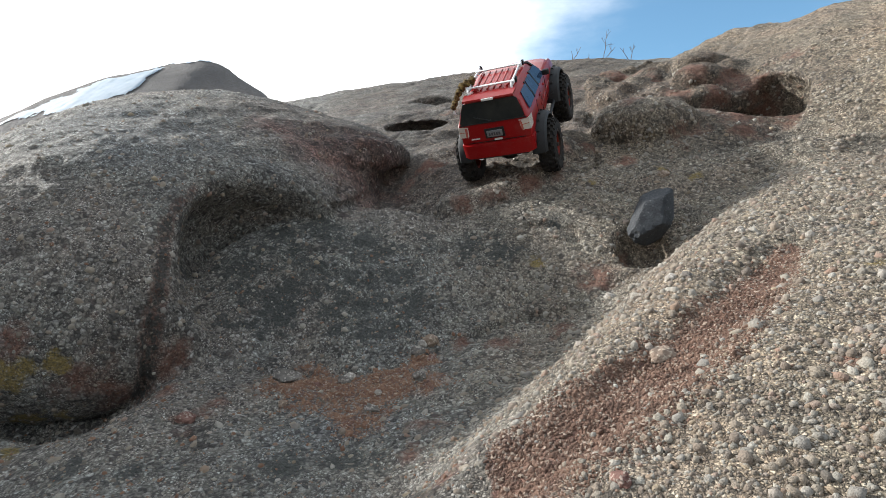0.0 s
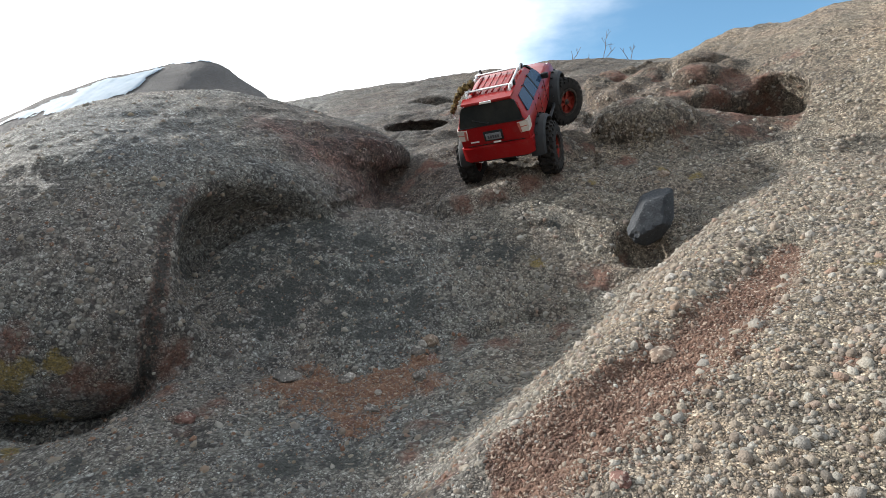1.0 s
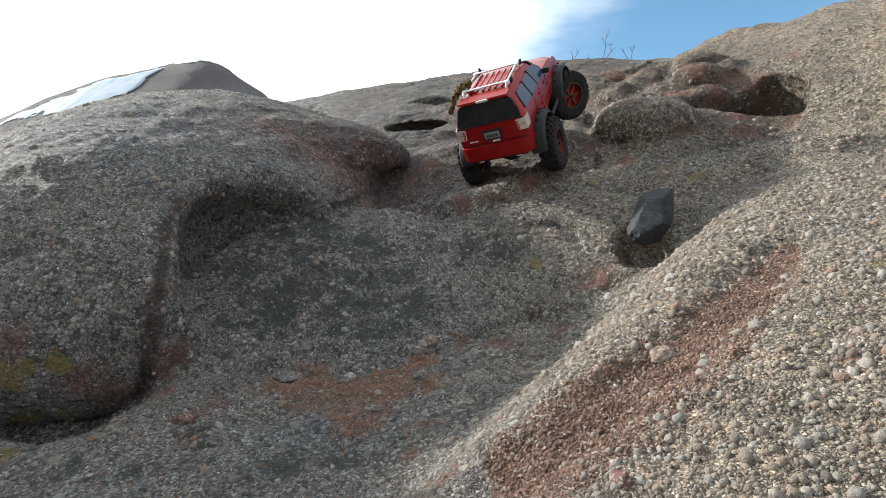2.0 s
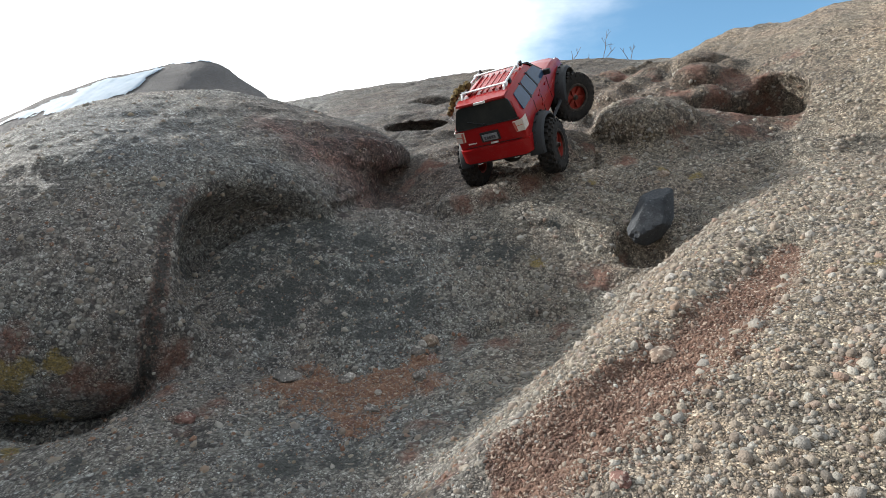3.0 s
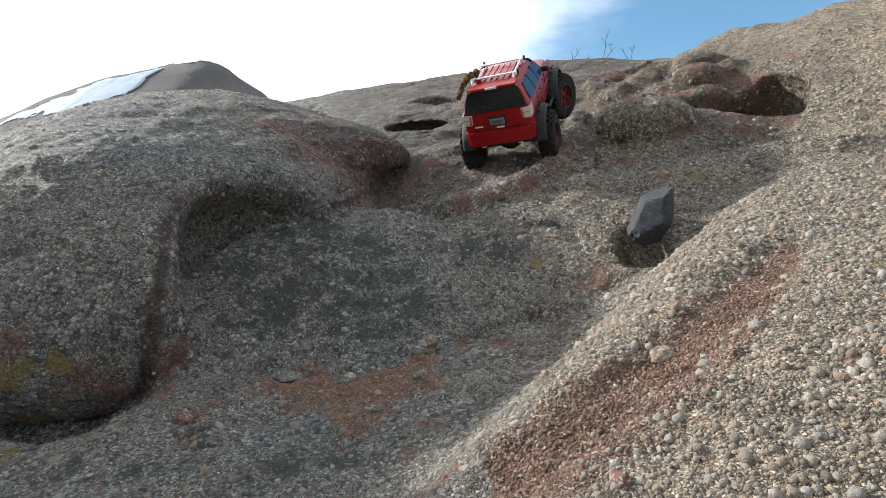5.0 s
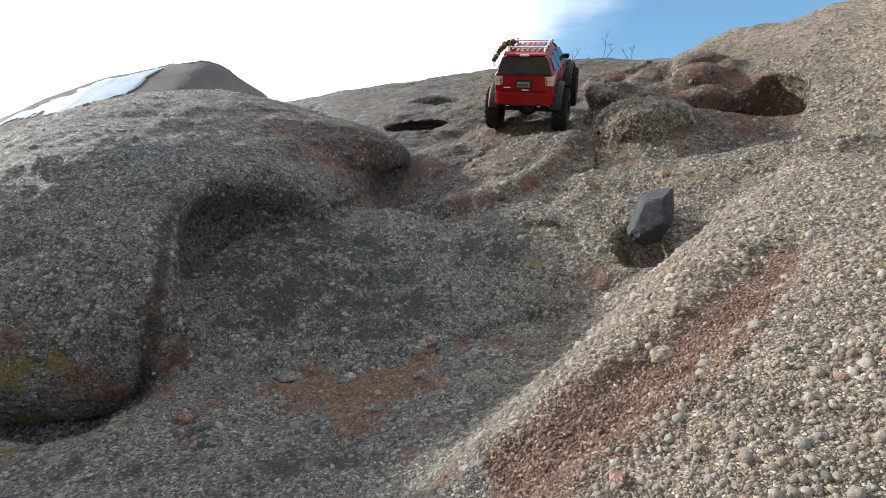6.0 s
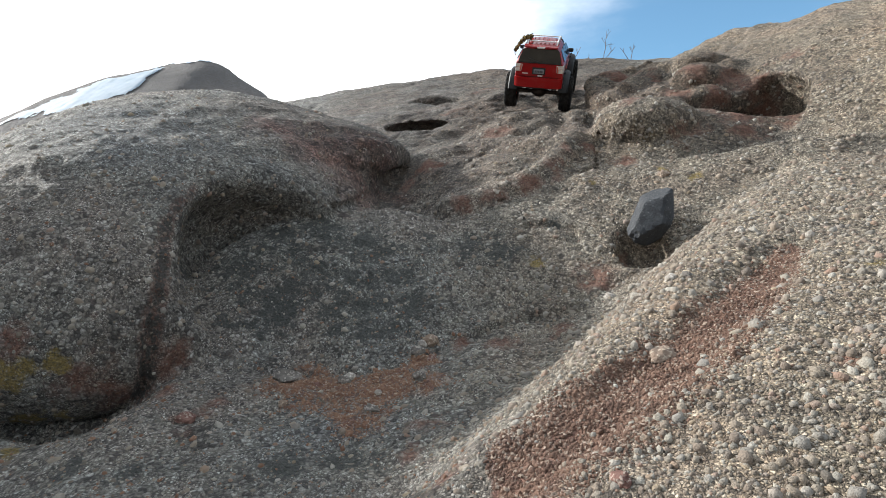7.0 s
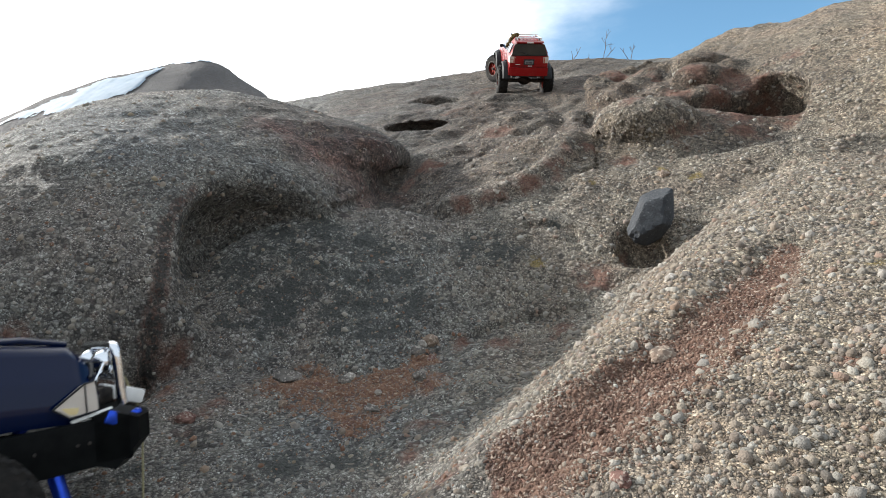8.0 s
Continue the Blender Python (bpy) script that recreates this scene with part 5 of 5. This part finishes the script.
stone("stone", -0.020, 1.065, (0.0095, 0.0084, 0.0074), red_stone, "small dark red stone resting on the basin gravel", seed=2, sink=0.3, turn=17)["group"] = LOOSE
stone("stone", -0.040, 0.988, (0.0176, 0.0098, 0.0088), grey_stone, "flat grey-brown stone resting on the basin gravel", seed=3, sink=0.3, turn=4)["group"] = LOOSE
stone("stone", -0.178, 1.029, (0.0112, 0.0092, 0.0092), grey_stone, "small dark grey stone resting on the gravel", seed=4, sink=0.3, turn=-9)["group"] = LOOSE
stone("stone", -0.169, 1.043, (0.0113, 0.0093, 0.0083), pale_stone, "small pale stone beside a dark one on gravel", seed=5, sink=0.3, turn=-22)["group"] = LOOSE
stone("stone", -0.049, 1.097, (0.0163, 0.0109, 0.0087), grey_stone, "rough grey-brown stone resting on the basin gravel", seed=6, sink=0.3, turn=25)["group"] = LOOSE
stone("stone", -0.040, 1.115, (0.0088, 0.0077, 0.0077), pale_stone, "small pale angular stone on the gravel", seed=7, sink=0.3, turn=12)["group"] = LOOSE
stone("stone", -0.115, 0.917, (0.0172, 0.0081, 0.0063), grey_stone, "flat dark stone slab lying on the gravel", seed=8, sink=0.3, turn=-1)["group"] = LOOSE
stone("stone", -0.284, 1.042, (0.0279, 0.0186, 0.0124), grey_stone, "broad grey stone half buried in the gravel", seed=9, sink=0.3, turn=-14)["group"] = LOOSE
stone("stone", -0.263, 0.939, (0.0074, 0.0065, 0.0056), tan_stone, "small tan stone lying on the gravel", seed=10, sink=0.3, turn=-27)["group"] = LOOSE
stone("stone", -0.110, 0.974, (0.0067, 0.0048, 0.0048), pale_stone, "small pale chip lying on the gravel", seed=11, sink=0.3, turn=20)["group"] = LOOSE
stone("stone", -0.388, 0.862, (0.0144, 0.0119, 0.0093), red_stone, "dark red lump of rock on the grey floor", seed=12, sink=0.3, turn=7)["group"] = LOOSE
stone("stone", 0.331, 1.124, (0.0112, 0.0101, 0.0090), pale_stone, "pale round pebble lying in a red hollow", seed=13, sink=0.45, turn=-6)["group"] = LOOSE
stone("stone", 0.149, 0.482, (0.0113, 0.0071, 0.0052), red_stone, "smooth red-brown pebble set in the flank", seed=14, sink=0.45, turn=-19)["group"] = LOOSE
stone("stone", 0.253, 0.657, (0.0170, 0.0117, 0.0065), tan_stone, "smooth pinkish cobble set in the flank", seed=15, sink=0.45, turn=28)["group"] = LOOSE
stone("stone", 0.325, 0.808, (0.0089, 0.0081, 0.0065), pale_stone, "pale round pebble set in the flank", seed=16, sink=0.45, turn=15)["group"] = LOOSE
stone("stone", 0.554, 1.405, (0.0128, 0.0113, 0.0099), tan_stone, "small tan pebble on the rock rib", seed=17, sink=0.45, turn=2)["group"] = LOOSE
stone("stone", 0.482, 0.913, (0.0082, 0.0073, 0.0064), pale_stone, "pale pebble set in the rock flank", seed=18, sink=0.45, turn=-11)["group"] = LOOSE
stone("stone", 0.344, 0.799, (0.0080, 0.0064, 0.0048), grey_stone, "grey pebble set in the rock flank", seed=19, sink=0.45, turn=-24)["group"] = LOOSE
stone("stone", -0.223, 1.009, (0.0070, 0.0060, 0.0050), red_stone, "small red stone lying on the gravel", seed=20, sink=0.45, turn=23)["group"] = LOOSE
stone("stone", -0.190, 0.991, (0.0059, 0.0059, 0.0049), tan_stone, "small tan stone lying on the gravel", seed=21, sink=0.45, turn=10)["group"] = LOOSE
boulder = stone("boulder", 0.455, 1.235, (0.050, 0.048, 0.084), black_stone, "angular dark grey stone wedged in a hollow of the rock", seed=11, sink=0.32, turn=20, rough=0.10, facets=0.72)
boulder.matrix_basis = pose(0.464, 1.235, 0.410, -14, 40, 12)
boulder["group"] = LOOSE

# ---- bare twigs on the skyline ----
bark = plain("dry_bark", (0.13, 0.10, 0.075), (0.22, 0.18, 0.14), 0.9, 0.0, 90.0)


def shrub(x, y, stems, label):
    """A leafless shrub: stems of (lean x, height, forks), each fork (share of the height, x, z)."""
    base, up = on_rock(x, y)
    ob = tagged(new("bare_shrub"), label, "shrub", "bare shrubs on the skyline")
    ob.location = base
    for k, (lean, height, forks) in enumerate(stems):
        line = [Vector((lean * height * t + 0.004 * noise.noise(Vector((t * 4, k, x * 9))), 0.01 * noise.noise(Vector((t * 3, k + 7, x))), height * t - 0.01)) for t in (0, 0.2, 0.4, 0.6, 0.8, 1.0)]
        bm = bmesh.new()
        for i, (a, b) in enumerate(zip(line, line[1:])):
            add_tube(bm, [a, b], 0.0022 - 0.0003 * i, 6)
        stem = part("stem", bm, bark, ob)
        for at, fx, fz in forks:
            p0 = line[0].lerp(line[-1], at)
            p1 = p0 + Vector((fx * 0.5, 0.004, fz * 0.6))
            p2 = p0 + Vector((fx, 0.002, fz))
            bm = bmesh.new()
            add_tube(bm, [p0, p1], 0.0013, 5)
            add_tube(bm, [p1, p2], 0.0009, 5)
            for q in (0.4, 0.75):
                c = p0.lerp(p2, q)
                add_tube(bm, [c, c + Vector((fx * -0.25, 0, abs(fz) * 0.35 + 0.006))], 0.0007, 4)
            part("twig", bm, bark, stem)
    return ob


shrub(0.810, 3.45, [(-0.15, 0.064, []), (0.55, 0.09, [(0.6, -0.008, 0.02)])], "two thin bare grey twigs growing on the rock crest")
shrub(0.905, 3.45, [(0.1, 0.040, [])], "short bare twig growing on the rock crest")
shrub(1.000, 3.45, [(0.12, 0.190, [(0.55, -0.025, 0.040), (0.72, 0.029, 0.052), (0.5, 0.058, 0.012)]), (0.85, 0.085, [(0.5, 0.025, 0.025), (0.7, -0.014, 0.035)])], "tall forked bare shrub growing on the rock crest")
shrub(1.165, 3.45, [(-0.75, 0.085, [(0.6, -0.006, 0.025)]), (0.22, 0.120, [(0.6, 0.018, 0.023), (0.45, -0.016, 0.035)])], "forked bare shrub growing on the rock crest")


# ---- the far dome with snow, and the ground round the outcrop ----
FAR_X = [-14.00, -9.00, -5.50, -4.87, -4.16, -3.45, -2.95, -2.73, -2.65, -2.38, -2.20, -1.60, 0.00, 3.00]
FAR_Z = [-0.6, 1.0, 2.27, 2.60, 2.835, 2.995, 3.05, 2.97, 2.885, 2.71, 2.60, 1.5, 0.2, -0.6]


def far_height(x, y):
    crest = sum(np.interp(x + o, FAR_X, FAR_Z) for o in (-0.08, -0.04, 0.0, 0.04, 0.08)) / 5
    crest = crest - 0.9 * softplus(np.abs(y - 7.0) - 0.1, 0.1)
    return crest + 0.035 * fbm(x, y, y * 0, 1.6, 6, 0.6, 5)


fx, fy = np.meshgrid(np.linspace(-9, 1.2, 620), np.linspace(4.2, 9, 240), indexing="ij")
fz = np.maximum(far_height(fx.ravel(), fy.ravel()), -0.75)
far_pts = np.stack([fx.ravel(), fy.ravel(), fz], 1)
idx = np.arange(620 * 240).reshape(620, 240)
far_quads = np.stack([idx[:-1, :-1], idx[1:, :-1], idx[1:, 1:], idx[:-1, 1:]], -1).reshape(-1, 4)


def far_material():
    s = Shader("far_rock")
    p = s.place()
    col = s.ramp(s.noise(p, 1.3, 8, 0.65), [(0.3, (0.085, 0.085, 0.09)), (0.55, (0.155, 0.15, 0.15)), (0.75, (0.23, 0.215, 0.205))])
    col = s.mix(s.range(s.noise(p, 40.0, 5, 0.7), 0.4, 0.7, 0.0, 0.6), col, (0.10, 0.085, 0.07))
    return s.shade(Base_Color=col, Roughness=0.95, Normal=s.bump(s.noise(p, 25.0, 7, 0.7), 0.06, 0.8))


far_rock = far_material()
tagged(new("far_dome", mesh_from("far_dome", far_pts, far_quads, far_rock)), "distant brown rock dome with patches of snow", "rock", kind="structure")
snow = Shader("snow")
sp = snow.place()
snow_mat = snow.shade(Base_Color=snow.mix(snow.range(snow.noise(sp, 6.0, 5), 0.3, 0.7), (0.26, 0.34, 0.42), (0.36, 0.43, 0.50)), Roughness=0.75)
below = np.interp(far_pts[:, 0], FAR_X, FAR_Z) - far_pts[:, 2]
n_s = fbm(far_pts[:, 0] * 0.7, far_pts[:, 1], far_pts[:, 2] * 2.6, 2.2, 6, 0.65, 44)
low = np.interp(far_pts[:, 0], [-5.3, -4.9, -4.16, -3.5, -3.35, -2.95, -2.8], [0.50, 0.62, 0.80, 0.74, 0.24, 0.14, 0.0])
high = np.interp(far_pts[:, 0], [-5.3, -4.9, -4.16, -3.45, -3.0], [0.45, 0.36, 0.20, 0.05, 0.02])
snowy = (np.minimum(low - below, below - high) * 6 + n_s * 2.4 - 0.15) * (far_pts[:, 1] < 6.99) * (far_pts[:, 0] > -5.3) * (far_pts[:, 0] < -2.8)
keep = (snowy[far_quads] > 0).all(1)
used, inv = np.unique(far_quads[keep], return_inverse=True)
snow_pts = far_pts[used] + np.array((0, -0.004, 0.005)) + np.array((0, -0.008, 0.009)) * np.clip(snowy[used], 0, 1)[:, None]
tagged(new("snow", mesh_from("snow", snow_pts, inv.reshape(-1, 4), snow_mat)), "thin melting snow lying on the far rock dome", "snow", kind="stuff")

gx_, gy_ = np.meshgrid(np.sign(np.linspace(-1, 1, 121)) * np.abs(np.linspace(-1, 1, 121)) ** 3 * 900, np.sign(np.linspace(-1, 1, 121)) * np.abs(np.linspace(-1, 1, 121)) ** 3 * 900, indexing="ij")
gr = np.hypot(gx_, gy_).ravel()
gz_ = -0.55 + 0.25 * fbm(gx_.ravel(), gy_.ravel(), gr * 0, 0.22, 4, 0.5, 8) * np.clip((gr - 3) / 6, 0, 1)
idx = np.arange(121 * 121).reshape(121, 121)
earth = Shader("dry_earth")
ep = earth.place()
earth_mat = earth.shade(Base_Color=earth.ramp(earth.noise(ep, 3.0, 8, 0.65), [(0.3, (0.16, 0.11, 0.08)), (0.55, (0.28, 0.21, 0.15)), (0.75, (0.36, 0.29, 0.21))]), Roughness=0.95, Normal=earth.bump(earth.noise(ep, 30.0, 6, 0.7), 0.03, 0.8))
tagged(new("ground", mesh_from("ground", np.stack([gx_.ravel(), gy_.ravel(), gz_], 1), np.stack([idx[:-1, :-1], idx[1:, :-1], idx[1:, 1:], idx[:-1, 1:]], -1).reshape(-1, 4), earth_mat)), "dry sandy earth round the rock outcrop", "ground", kind="structure")

def motions():
    # the red truck claws at the step, then climbs away and turns at the crest
    rows = [
        (0.0, pose(0.197, 1.541, 0.572, 41.5, -2.7, -22.6)),
        (0.5, pose(0.200, 1.532, 0.564, 41.3, -3.5, -25.1)),
        (1.0, pose(0.199, 1.548, 0.565, 40.7, -3.3, -24.0)),
        (1.5, pose(0.202, 1.533, 0.567, 41.7, -4.4, -25.5)),
        (3.0, pose(0.206, 1.512, 0.558, 41.3, -4.2, -30.2)),
        (3.5, pose(0.206, 1.527, 0.562, 40.7, -2.6, -28.8)),
        (4.0, pose(0.202, 1.525, 0.561, 40.7, -4.9, -27.1)),
        (4.5, pose(0.205, 1.537, 0.568, 40.5, -3.1, -25.4)),
        (4.7, pose(0.198, 1.557, 0.574, 40.4, -4.9, -24.3)),
        (5.3, pose(0.230, 1.700, 0.675, 35.0, 2.0, -19.0)),
        (5.8, pose(0.267, 1.829, 0.755, 29.1, 6.6, -15.4)),
        (6.0, pose(0.285, 1.886, 0.789, 32.8, 6.9, -16.0)),
        (6.5, pose(0.329, 2.049, 0.861, 35.4, 8.2, -16.4)),
        (7.0, pose(0.391, 2.305, 0.988, 33.5, 9.0, -12.0)),
        (7.3, pose(0.416, 2.480, 1.090, 21.4, 2.2, -8.8)),
        (7.5, pose(0.402, 2.550, 1.120, 24.6, 1.1, -6.5)),
        (8.0, pose(0.398, 2.760, 1.195, 31.5, 0.1, 1.9))]
    walk(red_car, rows)
    ride(red_wheels, rows, 0.057, 0.288, [(0.0, 0), (0.2, -3), (0.5, -27), (1.0, -33), (3.0, -38), (4.7, -36), (5.3, -8), (5.8, 2), (7.0, 3), (7.3, 16), (7.6, 26), (8.0, 30)])
    # the blue truck drives in past the lens
    rows = [
        (0.0, pose(-1.36, -0.16, -0.058, 0, 0, -45)),
        (6.3, pose(-1.36, -0.16, -0.058, 0, 0, -45)),
        (6.8, pose(-1.24, -0.04, -0.060, 0, 0, -45)),
        (7.2, pose(-1.03, 0.15, -0.066, 2, 0, -44)),
        (7.5, pose(-0.870, 0.295, -0.080, 4, -2, -42)),
        (7.7, pose(-0.763, 0.367, -0.088, 6, -4, -41)),
        (7.8, pose(-0.703, 0.384, -0.082, 6.0, -4, -41)),
        (7.9, pose(-0.670, 0.384, -0.054, 3.5, -5, -42)),
        (8.0, pose(-0.648, 0.382, -0.028, 2.5, -5, -43))]
    walk(blue_car, rows)
    ride(blue_wheels, rows, 0.062, 0.235, [(0.0, 0), (8.0, 0)])


def ride(wheels, rows, z, base, steer):
    """Turn the wheels by the way the truck has gone; the front pair also steers."""
    times = [k / 10 for k in range(81)]
    way_t = [t for t, _ in rows]
    gone = [0.0]
    for (_, a), (_, b) in zip(rows, rows[1:]):
        gone.append(gone[-1] + (b.translation - a.translation).length)
    for k, w in enumerate(wheels):
        side, y = (-1, 1)[k % 2], (0.0, base)[k // 2]
        keys = []
        for t in times:
            spin = -math.degrees(np.interp(t, way_t, gone) / 0.070)
            turn = np.interp(t, [s[0] for s in steer], [s[1] for s in steer]) if y else 0.0
            keys.append((t, pose(side * 0.110, y, z) @ pose(0, 0, 0, 0, 0, turn) @ pose(0, 0, 0, spin)))
        walk(w, keys)


motions()
